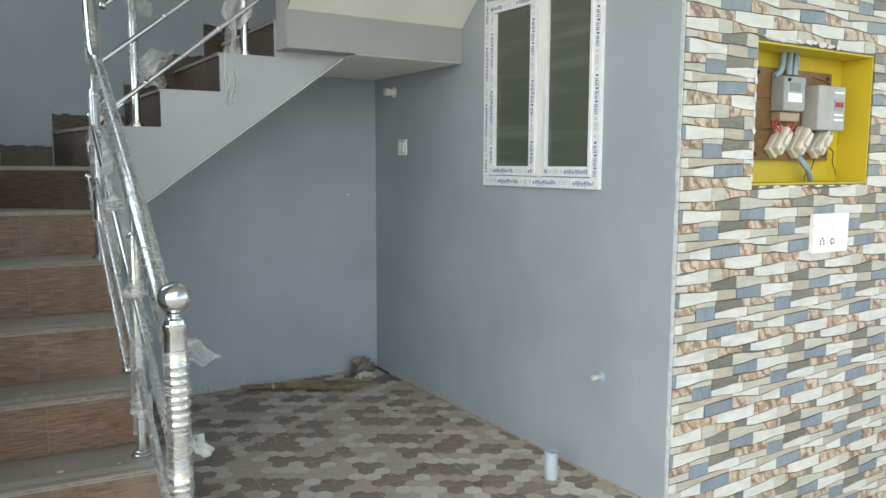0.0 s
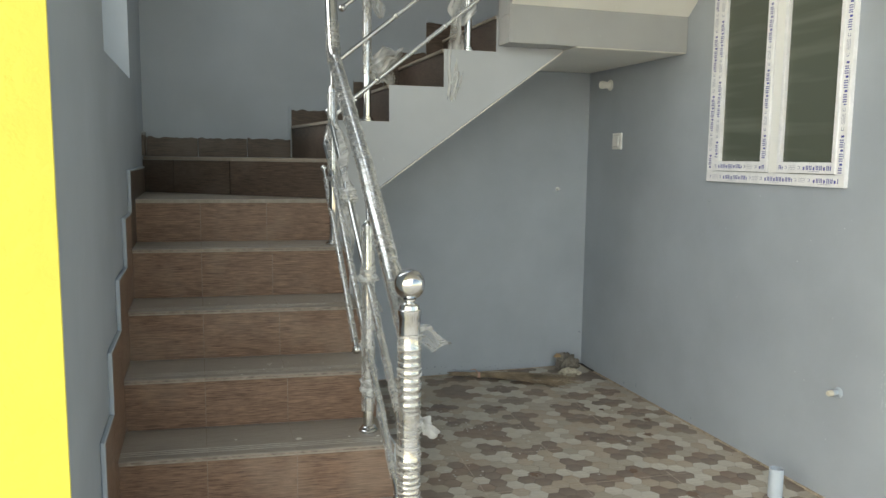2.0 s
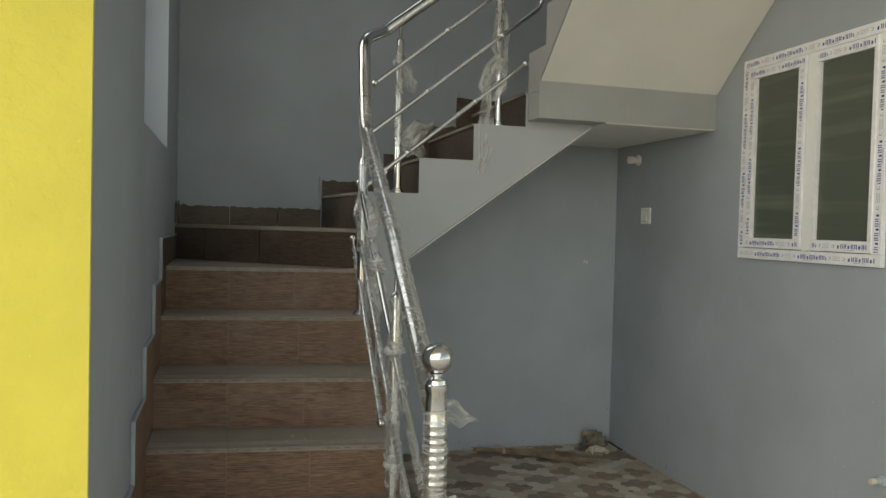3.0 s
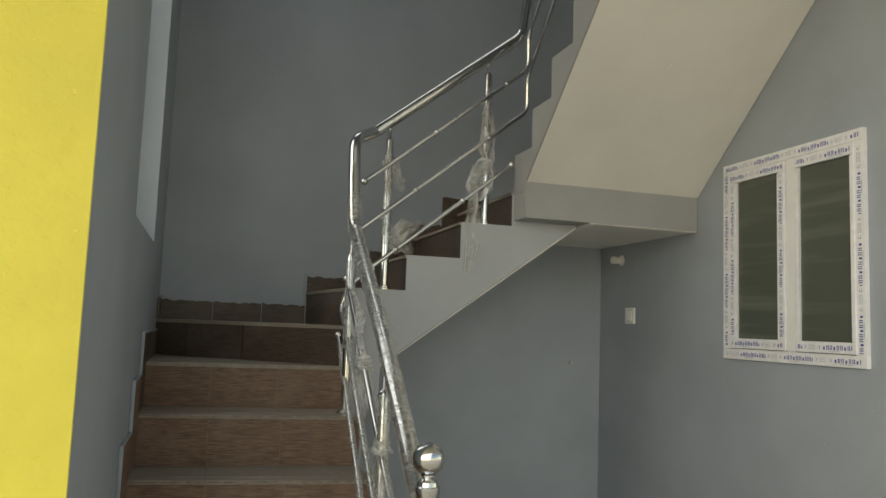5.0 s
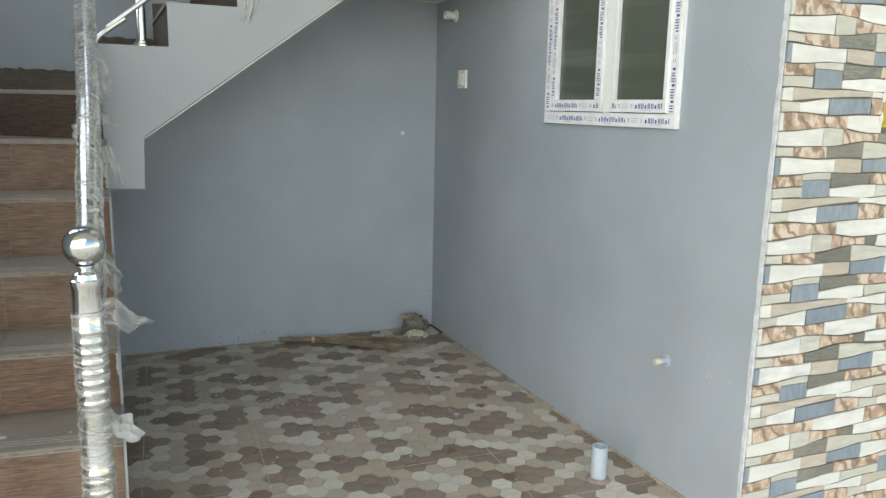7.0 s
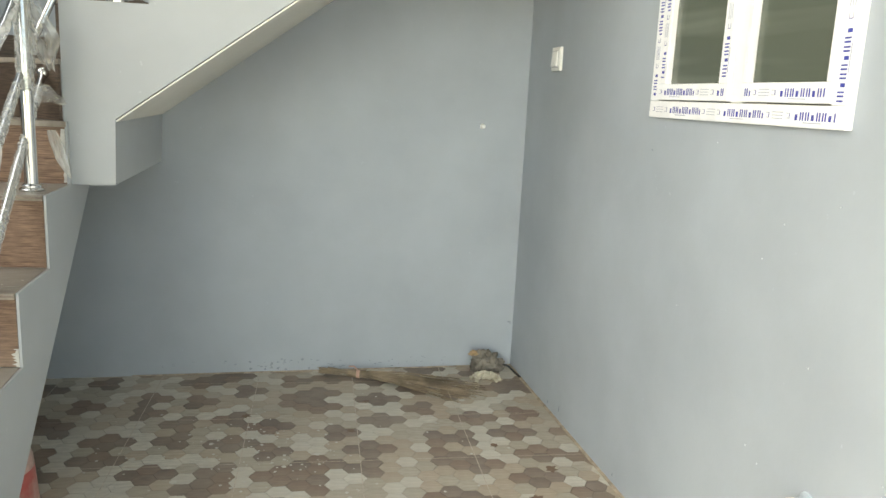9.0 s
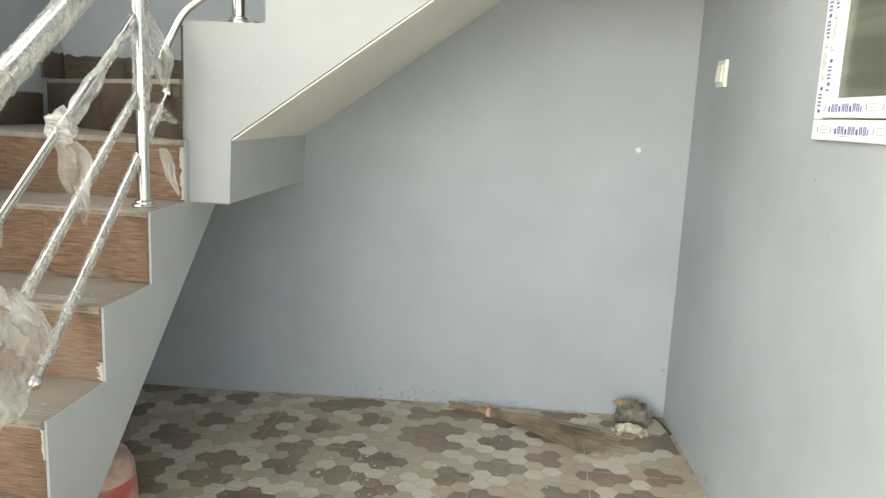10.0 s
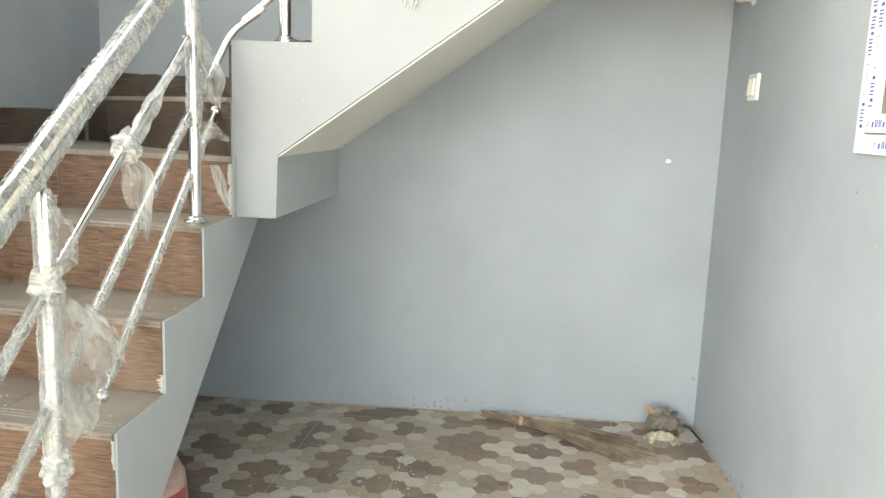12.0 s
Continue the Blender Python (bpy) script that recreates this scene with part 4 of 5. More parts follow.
col = mixer(nt, noise_fac(nt, 9, 5), (0.42, 0.07, 0.062), (0.50, 0.13, 0.115))
nt.links.new(mixer(nt, noise_fac(nt, 14, 6, 0.42, 0.75), col, (0.52, 0.37, 0.32)), b.inputs["Base Color"])
b.inputs["Roughness"].default_value = 0.4
RED = m
sub("body", lathe_bm([(0.118, 0.0), (0.122, 0.01), (0.112, 0.15), (0.108, 0.152)], (BX, BY, 0), 36), RED, bucket, "", True)
sub("shoulder", lathe_bm([(0.1125, 0.148), (0.109, 0.175), (0.094, 0.208), (0.07, 0.226), (0.03, 0.232), (0.004, 0.233)], (BX, BY, 0), 36), plain("pale_pink_dusty_plastic", (0.45, 0.30, 0.26), 0.55, 0, 0.3, 16), bucket, "pale dusty shoulder", True)
sub("base_ring", lathe_bm([(0.1215, 0.002), (0.127, 0.004), (0.127, 0.016), (0.1205, 0.018)], (BX, BY, 0), 36), RED, bucket, "", True)

# ---- meter niche in the front wall ----
NX0, NX1, NZ0, NZ1, ND = 0.392, 1.168, 1.176, 1.708, 0.13
niche = tagged(thing("meter_niche", (0.78, YF, NZ0)), "yellow painted recess in the front wall for the electric meter", "niche", kind="structure")
# sides and back take the darkened yellow in place of real shade
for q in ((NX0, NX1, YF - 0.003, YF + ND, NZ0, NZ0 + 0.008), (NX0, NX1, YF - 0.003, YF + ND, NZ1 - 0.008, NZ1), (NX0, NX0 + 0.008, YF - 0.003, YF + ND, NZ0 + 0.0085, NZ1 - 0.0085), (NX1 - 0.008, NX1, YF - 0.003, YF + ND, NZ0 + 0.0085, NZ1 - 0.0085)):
    sub("reveal", box_bm(*q, 0.002), SHADED_YELLOW, niche, "yellow painted side")
sub("niche_back", box_bm(NX0, NX1, YF + ND + 0.0005, YF + ND + 0.01, NZ0, NZ1), SHADED_YELLOW, niche, "yellow painted back")
BOARD = wood_tile("varnished_board", (0.10, 0.045, 0.018), (0.29, 0.15, 0.065), (0.24, 0.13, 0.06))
board = placed("meter_board", (0.74, YF + 0.12, 1.27), "varnished wooden board screwed into the yellow recess", "board")
BYF = YF + 0.105
for i in range(3):
    z0 = 1.272 + i * 0.122
    sub("plank", box_bm(0.43, 1.05, BYF, BYF + 0.022, z0, z0 + 0.1205, 0.002), BOARD, board)
for x in (0.555, 1.02):
    for z in (1.295, 1.615):
        sub("screw", turned(lathe_bm([(0.009, 0), (0.009, 0.003), (0.004, 0.006)], sides=14), pose(x, BYF, z, 90, 0, 0)), GASKET, board, "dark screw head", True)
meter = placed("electric_meter", (0.69, BYF, 1.50), "grey electric meter with a clear cover on the board", "electric meter")
MGREY = plain("grey_meter_plastic", (0.29, 0.30, 0.295), 0.35)
sub("case", box_bm(0.635, 0.775, BYF - 0.062, BYF - 0.0005, 1.465, 1.60, 0.008), MGREY, meter)
sub("display", box_bm(0.67, 0.74, BYF - 0.064, BYF - 0.061, 1.545, 1.575, 0.001), plain("meter_display", (0.16, 0.19, 0.17), 0.2), meter, "dark display")
sub("label_plate", box_bm(0.66, 0.75, BYF - 0.0638, BYF - 0.061, 1.50, 1.535, 0.0005), UPVC, meter, "pale printed plate")
sub("terminal_cover", box_bm(0.64, 0.77, BYF - 0.045, BYF - 0.0005, 1.425, 1.463, 0.006), plain("clear_terminal_cover", (0.30, 0.22, 0.16), 0.15), meter, "clear cover")
sub("seal", ball_bm((0.66, BYF - 0.066, 1.585), 0.007), GASKET, meter, "dark seal", True)
db = placed("distribution_box", (0.96, BYF, 1.45), "pale grey breaker box with red toggles on the board", "breaker box")
sub("case", box_bm(0.845, 1.035, BYF - 0.075, BYF - 0.0005, 1.395, 1.575, 0.006), plain("pale_grey_box", (0.36, 0.36, 0.35), 0.4), db)
sub("window", box_bm(0.955, 1.015, BYF - 0.078, BYF - 0.074, 1.475, 1.52, 0.001), MGREY, db, "grey breaker slot")
for i in range(3):
    sub("toggle", box_bm(0.962 + i * 0.018, 0.974 + i * 0.018, BYF - 0.083, BYF - 0.077, 1.49, 1.51, 0.001), plain("red_toggle", (0.45, 0.04, 0.03), 0.4), db, "red toggle")
for z in (1.545, 1.455, 1.435):
    sub("label_bar", box_bm(0.955, 1.02, BYF - 0.0768, BYF - 0.0745, z, z + 0.008), UPVC, db, "white printed strip")
FUSE = plain("cream_porcelain", (0.62, 0.58, 0.49), 0.35, 0, 0.08)
fuse = placed("fuse_holder", (0, 0, 0), "cream porcelain fuse holder tilted on the board", "fuse", "fuses on the meter board")
tilt = pose(0, 0, 0, 0, 38, 0)
sub("base", turned(box_bm(-0.03, 0.03, -0.03, -0.002, -0.062, 0.062, 0.005), tilt), FUSE, fuse)
sub("carrier", turned(box_bm(-0.026, 0.022, -0.058, -0.0305, -0.052, 0.058, 0.007), tilt), FUSE, fuse)
sub("grip", turned(box_bm(-0.014, 0.010, -0.070, -0.0585, -0.020, 0.030, 0.005), tilt), FUSE, fuse)
for z in (-0.042, 0.046):
    sub("screw", turned(lathe_bm([(0.007, 0), (0.007, 0.0015), (0.003, 0.003)], sides=12), tilt @ pose(-0.002, -0.0585, z, 90, 0, 0)), MGREY, fuse, "", True)
fuse.matrix_basis = pose(0.665, BYF, 1.345)
for x in (0.805, 0.945):
    copy_thing(fuse, pose(x, BYF, 1.345))
CONDUIT = plain("blue_grey_conduit", (0.24, 0.33, 0.40), 0.4)
for pts in ([(0.70, YF + 0.10, 1.70), (0.67, YF + 0.085, 1.62), (0.63, YF + 0.088, 1.60)], [(0.745, YF + 0.10, 1.70), (0.725, YF + 0.09, 1.61)], [(0.785, YF + 0.10, 1.70), (0.765, YF + 0.09, 1.61)], [(0.80, YF + 0.09, 1.30), (0.86, YF + 0.07, 1.235), (0.93, YF + 0.10, 1.186)]):
    c = placed("conduit", pts[0], "blue-grey flexible cable conduit in the yellow recess", "conduit", "conduits of the meter")
    sub("tube", tube_bm(bent(pts, 0.02), 0.012, 12), CONDUIT, c, "", True)
REDW, BLACKW = plain("red_wire", (0.55, 0.06, 0.04), 0.4), plain("black_wire", (0.03, 0.03, 0.03), 0.4)
rng = random.Random(5)
for i in range(6):
    x = 0.60 + 0.03 * i
    pts = [(x + 0.03, BYF - 0.03, 1.44), (x + rng.uniform(-0.05, 0.03), BYF - 0.04, 1.41), (x + rng.uniform(-0.02, 0.05), BYF - 0.035, 1.395 - 0.02 * rng.random()), (x + 0.03, BYF - 0.02, 1.375)]
    w = placed("wire", pts[0], "thin red wire between the meter and the fuses", "wire", "red wires of the meter")
    sub("strand", tube_bm(bent(pts, 0.012), 0.0028, 6), REDW, w, "", True)
for pts in ([(1.0, BYF - 0.03, 1.33), (1.06, BYF - 0.02, 1.31), (1.085, BYF, 1.27), (1.12, BYF, 1.21)], [(0.91, BYF - 0.03, 1.28), (0.90, BYF - 0.02, 1.22), (0.84, BYF - 0.03, 1.21), (0.85, BYF - 0.03, 1.188)], [(0.88, BYF - 0.02, 1.61), (0.94, BYF - 0.03, 1.60), (1.0, BYF - 0.03, 1.585), (1.005, BYF - 0.03, 1.57)]):
    w = placed("wire", pts[0], "loose thin dark wire hanging in the recess", "wire", "loose wires of the meter")
    sub("strand", tube_bm(bent(pts, 0.02), 0.0022, 6), BLACKW, w, "", True)

# switch panel on the clad wall
sp = placed("switch_panel", (0.89, YF - 0.02, 0.98), "white switch and socket panel on the stone-look wall", "switch panel")
PX0, PX1, PZ0, PZ1 = 0.768, 1.015, 0.898, 1.058
sub("plate", box_bm(PX0, PX1, YF - 0.028, YF - 0.008, PZ0, PZ1, 0.004), SWITCH_WHITE, sp)
sub("inner_plate", box_bm(PX0 + 0.012, PX1 - 0.012, YF - 0.031, YF - 0.0275, PZ0 + 0.012, PZ1 - 0.012, 0.001), UPVC, sp)
for i in range(6):
    x = PX0 + 0.026 + i * 0.033
    sub("rocker", turned(box_bm(-0.0145, 0.0145, -0.004, 0.003, -0.024, 0.024, 0.002), pose(x + 0.0145, YF - 0.033, PZ1 - 0.05, 4, 0, 0)), SWITCH_WHITE, sp)
for dx, dz in ((0, 0.016), (-0.012, -0.006), (0.012, -0.006), (-0.010, 0.006), (0.010, 0.006)):
    sub("socket_hole", turned(lathe_bm([(0.0042, 0), (0.0042, 0.0012)], sides=12), pose(PX0 + 0.058 + dx, YF - 0.031, PZ0 + 0.044 + dz, 90, 0, 0)), GASKET, sp)
sub("socket_ring", turned(lathe_bm([(0.013, 0), (0.013, 0.002), (0.009, 0.002), (0.009, 0)], sides=20), pose(PX0 + 0.128, YF - 0.031, PZ0 + 0.046, 90, 0, 0)), GASKET, sp)
sub("socket_core", turned(lathe_bm([(0.0085, 0), (0.0085, 0.002)], sides=20), pose(PX0 + 0.128, YF - 0.031, PZ0 + 0.046, 90, 0, 0)), SWITCH_WHITE, sp)
sub("rocker", box_bm(PX0 + 0.170, PX0 + 0.20, YF - 0.036, YF - 0.0315, PZ0 + 0.028, PZ0 + 0.062, 0.002), SWITCH_WHITE, sp)

# ---- hexagon tile floor ----
floor_ob = bpy.data.objects["floor"]


def stone(name, a, b, streak=(1, 1, 1), scale=30, rough=0.45, island=False, wear=None):
    m, nt, bs = nodes_of(name)
    src = nt.nodes.new("ShaderNodeNewGeometry").outputs["Random Per Island"] if island else random_of(nt)
    tone = mixer(nt, src, a, b)
    col = mixer(nt, noise_fac(nt, scale, 6, 0.3, 0.7, streak), tuple(c * 0.78 for c in a), tone)
    col = mixer(nt, noise_fac(nt, 4.5, 6, 0.38, 0.80), col, wear or tuple(min(1, 0.6 * c + 0.12) for c in a))
    nt.links.new(col, bs.inputs["Base Color"])
    bs.inputs["Roughness"].default_value = rough
    bump(nt, bs, noise_fac(nt, scale * 2, 4), 0.12, 0.001)
    return m


DUST = (0.43, 0.37, 0.295)
HEXM = {}
for isl in (False, True):
    HEXM[isl] = [stone("pale_hexagon", (0.56, 0.525, 0.455), (0.68, 0.645, 0.565), (1, 4, 1), 22, 0.45, isl, (0.52, 0.465, 0.39)),
                 stone("beige_hexagon", (0.41, 0.315, 0.23), (0.50, 0.40, 0.31), (1, 5, 1), 22, 0.4, isl, DUST),
                 stone("brown_hexagon", (0.18, 0.133, 0.105), (0.26, 0.194, 0.153), (1, 5, 1), 22, 0.45, isl, (0.30, 0.24, 0.19)),
                 stone("grey_hexagon", (0.40, 0.345, 0.275), (0.49, 0.43, 0.35), (1, 4, 1), 22, 0.4, isl, DUST),
                 stone("red_brown_hexagon", (0.225, 0.15, 0.11), (0.29, 0.205, 0.155), (1, 5, 1), 22, 0.45, isl, (0.31, 0.24, 0.185))]
HS = 0.0386
TURN = Matrix.Rotation(radians(-3.2), 4, "Z")
ORG = Vector((-0.41, -1.222, 0))
rng = random.Random(77)
PAT = {}
for c in range(-60, 60):
    for r in range(-60, 60):
        k = rng.random()
        PAT[c, r] = 0 if k < 0.38 else 1 if k < 0.70 else 3
# brown groups of three hexagons, one in each block of three by three
for bc in range(-20, 20):
    for br in range(-20, 20):
        c, r = bc * 3 + rng.choice((0, 1)), br * 3 + rng.choice((0, 0, 1)) + (bc % 2)
        c2 = c + rng.choice((1, 1, -1))
        group = [(c, r), (c, r + 1), (c2, r if c % 2 == 0 else r + 1)]
        if rng.random() < 0.38:
            group.append((2 * c - c2, group[2][1]))
        for g in group:
            PAT[g] = 2 if rng.random() < 0.68 else 4
near, far = [], []
for c in range(-60, 60):
    for r in range(-60, 60):
        ctr = TURN @ Vector((c * 1.5 * HS, (r + 0.5 * (c % 2)) * math.sqrt(3) * HS, 0)) + ORG
        if XL - 0.03 < ctr.x < 0.035 and -2.54 < ctr.y < 0.03:
            inside = XL + 0.05 < ctr.x < -0.05 and -2.46 < ctr.y < -0.05
            (near if inside and -1.12 < ctr.x and -1.75 < ctr.y < -0.62 else far).append((ctr, PAT[c, r]))
near, far = near[:300], far + near[300:]
hex_mesh = []
for k in range(5):
    bm = bmesh.new()
    ring = [TURN @ Vector((HS * 0.986 * math.cos(math.pi / 3 * i), HS * 0.986 * math.sin(math.pi / 3 * i), 0)) for i in range(6)]
    lo = [bm.verts.new((p.x, p.y, -0.0038)) for p in ring]
    hi = [bm.verts.new((p.x * 0.992, p.y * 0.992, 0.0)) for p in ring]
    bm.faces.new(hi)
    for i in range(6):
        bm.faces.new((lo[i], lo[(i + 1) % 6], hi[(i + 1) % 6], hi[i]))
    me = bpy.data.meshes.new("hexagon_tile")
    bm.to_mesh(me)
    bm.free()
    me.materials.append(HEXM[False][k])
    hex_mesh.append(me)
verts, faces, slots = [], [], []
for ctr, k in far:
    n = len(verts)
    for s, z in ((0.986, -0.0038), (0.978, 0.0)):
        for i in range(6):
            p = ctr + TURN @ Vector((HS * s * math.cos(math.pi / 3 * i), HS * s * math.sin(math.pi / 3 * i), 0))
            verts.append((min(max(p.x, XL), -0.0005), min(max(p.y, -2.52), -0.0005), z))
    faces.append([n + 6 + i for i in range(6)])
    slots.append(k)
    for i in range(6):
        j = (i + 1) % 6
        faces.append([n + i, n + j, n + 6 + j, n + 6 + i])
        slots.append(k)
me = bpy.data.meshes.new("hexagon_tiles")
me.from_pydata(verts, [], faces)
for q in HEXM[True]:
    me.materials.append(q)
me.polygons.foreach_set("material_index", slots)
ob = tagged(new("hexagon_tiles", me), kind="stuff")
ob.parent = floor_ob
for ctr, k in near:
    ob = new("hexagon_tile", hex_mesh[k])
    ob.location = ctr
    ob.parent = floor_ob
JOINT = plain("pale_tile_joint", (0.50, 0.43, 0.36), 0.8, 0, 0.2, 40)
for i in range(-5, 2):
    a, b = TURN @ Vector((i * 0.387, -1.35, 0)) + ORG, TURN @ Vector((i * 0.387, 1.32, 0)) + ORG
    a.y, b.y = max(a.y, -2.51), min(b.y, -0.003)
    if a.x < -0.01 and b.x < -0.01 and a.x > XL:
        bm = tube_bm([(a.x, a.y, 0.0004), (b.x, b.y, 0.0004)], 0.0013, 4, squash=0.35)
        part("tile_joint", bm, JOINT, floor_ob)
for i in range(-3, 4):
    y0 = -1.222 + i * 0.352
    if y0 < -0.01 - 0.06 or i < 3:
        a, b = Vector((XL + 0.01, y0 + 0.055 * 2.05, 0)), Vector((-0.003, y0 - 0.055 * 0.41, 0))
        if a.y < -0.005:
            part("tile_joint", tube_bm([(a.x, a.y, 0.0004), (b.x, b.y, 0.0004)], 0.0013, 4, squash=0.35), JOINT, floor_ob)

# paint drips and leaf marks on the tiles
rng = random.Random(14)
def blots(name, spots, mat, label, category, z=0.0006, points=9, spike=0.25):
    bm = bmesh.new()
    for x, y, r in spots:
        ring = []
        for i in range(points):
            a = 2 * math.pi * i / points
            k = r * (1 + spike * rng.uniform(-1, 1)) if points == 9 else r * (1.0 if i % 2 else 0.62) * rng.uniform(0.65, 1.2)
            ring.append(bm.verts.new((x + k * math.cos(a), y + k * math.sin(a), z)))
        top = bm.faces.new(ring)
        ex = bmesh.ops.extrude_face_region(bm, geom=[top])
        for v in ex["geom"]:
            if isinstance(v, bmesh.types.BMVert):
                v.co.z += 0.0006
    return tagged(part(name, bm, mat), label, category, kind="stuff")


spots = []
for cx, cy, n, s in ((-1.12, -0.66, 60, 0.16), (-1.0, -0.85, 40, 0.10), (-1.45, -0.75, 40, 0.22), (-0.6, -0.5, 14, 0.3), (-0.9, -1.1, 30, 0.3), (-1.3, -1.3, 30, 0.25)):
    for i in range(n):
        x, y = rng.gauss(cx, s), rng.gauss(cy, s * 0.6)
        if XL < x < -0.02 and -2.4 < y < -0.03:
            spots.append((x, y, rng.uniform(0.0018, 0.0055) * (2.2 if rng.random() < 0.07 else 1)))
blots("paint_drips", spots, plain("dried_white_paint", (0.55, 0.53, 0.48), 0.7), "dried white paint drips scattered over the floor tiles", "paint drips")
spots = [(-0.27, -1.16, 0.026), (-0.30, -0.79, 0.02), (-0.16, -0.98, 0.026), (-0.78, -0.62, 0.02), (-0.7, -0.36, 0.018), (-1.15, -0.45, 0.02), (-0.55, -1.5, 0.026), (-0.95, -1.42, 0.026), (-0.45, -1.75, 0.028)]
blots("leaf_prints", spots, plain("brown_leaf_print", (0.17, 0.10, 0.065), 0.5), "small brown leaf motifs printed on the floor tiles", "floor pattern", 0.0003, 12)

# bedding line where the floor meets the walls
BED = plain("sandy_bedding_mortar", (0.40, 0.33, 0.26), 0.9, 0, 0.25, 30, 0.5)
structure("floor_edge_right", box_bm(-0.011, -0.0005, -2.29, -0.012, 0.0005, 0.006, 0.0015), BED, "sandy mortar line along the wall foot", "trim")
structure("floor_edge_back", box_bm(-1.62, -0.0005, -0.008, -0.0005, 0.0005, 0.005, 0.0015), BED, "sandy mortar line along the wall foot", "trim")
cr = random.Random(3)
rag_edge = [(YF + 0.010 + 0.005 * noise.noise(Vector((k * 0.21, 4, 0))) + cr.uniform(-0.001, 0.002), 3.1 - (3.1 - GZ) * k / 160) for k in range(161)]
structure("corner_trim", prism_bm([(YF - 0.004, GZ + 0.002), (YF - 0.004, 3.1)] + rag_edge, "x", -0.0025, 0.0008), plain("pale_corner_filler", (0.56, 0.585, 0.61), 0.8, 0, 0.15, 30, 0.3), "pale ragged filler along the corner of the tiled wall", "trim")
# sand heap on the ground by the front wall
bm = bmesh.new()
bmesh.ops.create_grid(bm, x_segments=40, y_segments=40, size=1.0)
for v in bm.verts:
    d = math.hypot(v.co.x, v.co.y)
    h = max(0.0, 1 - d) ** 0.8 * 0.17 * (1 + 0.3 * noise.noise(v.co * 4)) + 0.012 * noise.noise(v.co * 13) * (d < 1)
    v.co = Vector((1.95 + v.co.x * 0.55, -2.78 + v.co.y * 0.42, GZ - 0.004 + h))
tagged(part("sand_heap", bm, paint("pale_building_sand", (0.52, 0.42, 0.26), 0.95, 0.12, bumpiness=0.8), smooth=True), "low heap of pale building sand against the front wall", "sand heap")

# scuffs on the walls
def wall_marks(name, spots, mat, label, axis, d):
    bm = bmesh.new()
    for k, (u, z, w, h) in enumerate(spots):
        n, e = 9, d - 0.00002 * k
        shape = [rng.uniform(0.55, 1.15) for i in range(n)]
        rings = []
        for depth in (e + 0.001, e - 0.0006):
            ring = []
            for i in range(n):
                a = 2 * math.pi * i / n
                p, q = u + w * shape[i] * math.cos(a), z + h * shape[i] * math.sin(a)
                ring.append(bm.verts.new((depth, p, q) if axis == "x" else (p, depth, q)))
            rings.append(ring)
        bm.faces.new(rings[1])
        for i in range(n):
            bm.faces.new((rings[0][i], rings[0][(i + 1) % n], rings[1][(i + 1) % n], rings[1][i]))
    bmesh.ops.recalc_face_normals(bm, faces=bm.faces)
    for f in bm.faces:
        if len(f.verts) == 9 and (f.normal.x if axis == "x" else f.normal.y) > 0:
            f.normal_flip()
    return tagged(part(name, bm, mat), label, "wall marks", kind="stuff")


SCUFF = plain("dark_scuff", (0.27, 0.30, 0.335), 0.8, 0, 0.2, 40)
spots = [(rng.uniform(-1.55, -0.25), rng.uniform(0.012, 0.055), rng.uniform(0.002, 0.008), rng.uniform(0.0012, 0.003)) for i in range(46)]
spots += [(rng.gauss(-1.0, 0.06), rng.uniform(0.01, 0.06), 0.006, 0.005) for i in range(16)] + [(-0.012, 0.20, 0.006, 0.008), (-0.02, 0.205, 0.008, 0.005)]
wall_marks("wall_scuffs", spots, SCUFF, "dark scuffs and chips along the foot of the wall", "y", -0.0012)
spots = [(-1.156, 1.062, 0.0035, 0.003), (-0.50, 0.03, 0.004, 0.008), (-0.62, 0.05, 0.002, 0.012), (-1.1, 0.03, 0.003, 0.006)]
wall_marks("wall_specks", spots, SCUFF, "small dark specks on the blue-grey wall", "x", -0.0012)
PALE = plain("pale_chip", (0.55, 0.58, 0.62), 0.8)
spots = [(-2.14 + rng.gauss(0, 0.012), 0.47 + rng.gauss(0, 0.05), 0.0014, 0.0018) for i in range(18)] + [(-2.0 + rng.gauss(0, 0.2), 0.6 + rng.gauss(0, 0.3), 0.0015, 0.002) for i in range(14)]
wall_marks("wall_chips", spots, PALE, "tiny pale chips in the wall paint", "x", -0.0012)
spots = [(0.44 + 0.03 * i + rng.uniform(-0.01, 0.01), NZ1 + 0.012 + rng.uniform(-0.004, 0.006), rng.uniform(0.014, 0.03), rng.uniform(0.004, 0.012)) for i in range(16)]
spots += [(NX0 - 0.008, 1.2 + 0.06 * i, rng.uniform(0.003, 0.010), 0.02) for i in range(8)] + [(0.45 + 0.09 * i, NZ0 - 0.006, 0.03, rng.uniform(0.002, 0.007)) for i in range(8)]
wall_marks("plaster_smears", spots, plain("white_filler", (0.66, 0.655, 0.62), 0.9, 0, 0.12, 60, 0.4), "rough white filler smeared round the meter recess", "y", YF - 0.0112)

# specks on the stair treads
spots = [(-1.908, -1.697, 0.009), (-1.75, -1.72, 0.004), (-1.66, -1.74, 0.005), (-1.645, -1.77, 0.006), (-1.66, -1.79, 0.004), (-2.1, -1.65, 0.004)]
blots("stair_specks", spots, plain("chalky_debris", (0.66, 0.63, 0.58), 0.8), "small chalky crumbs on a stair tread", "debris", 0.3502)
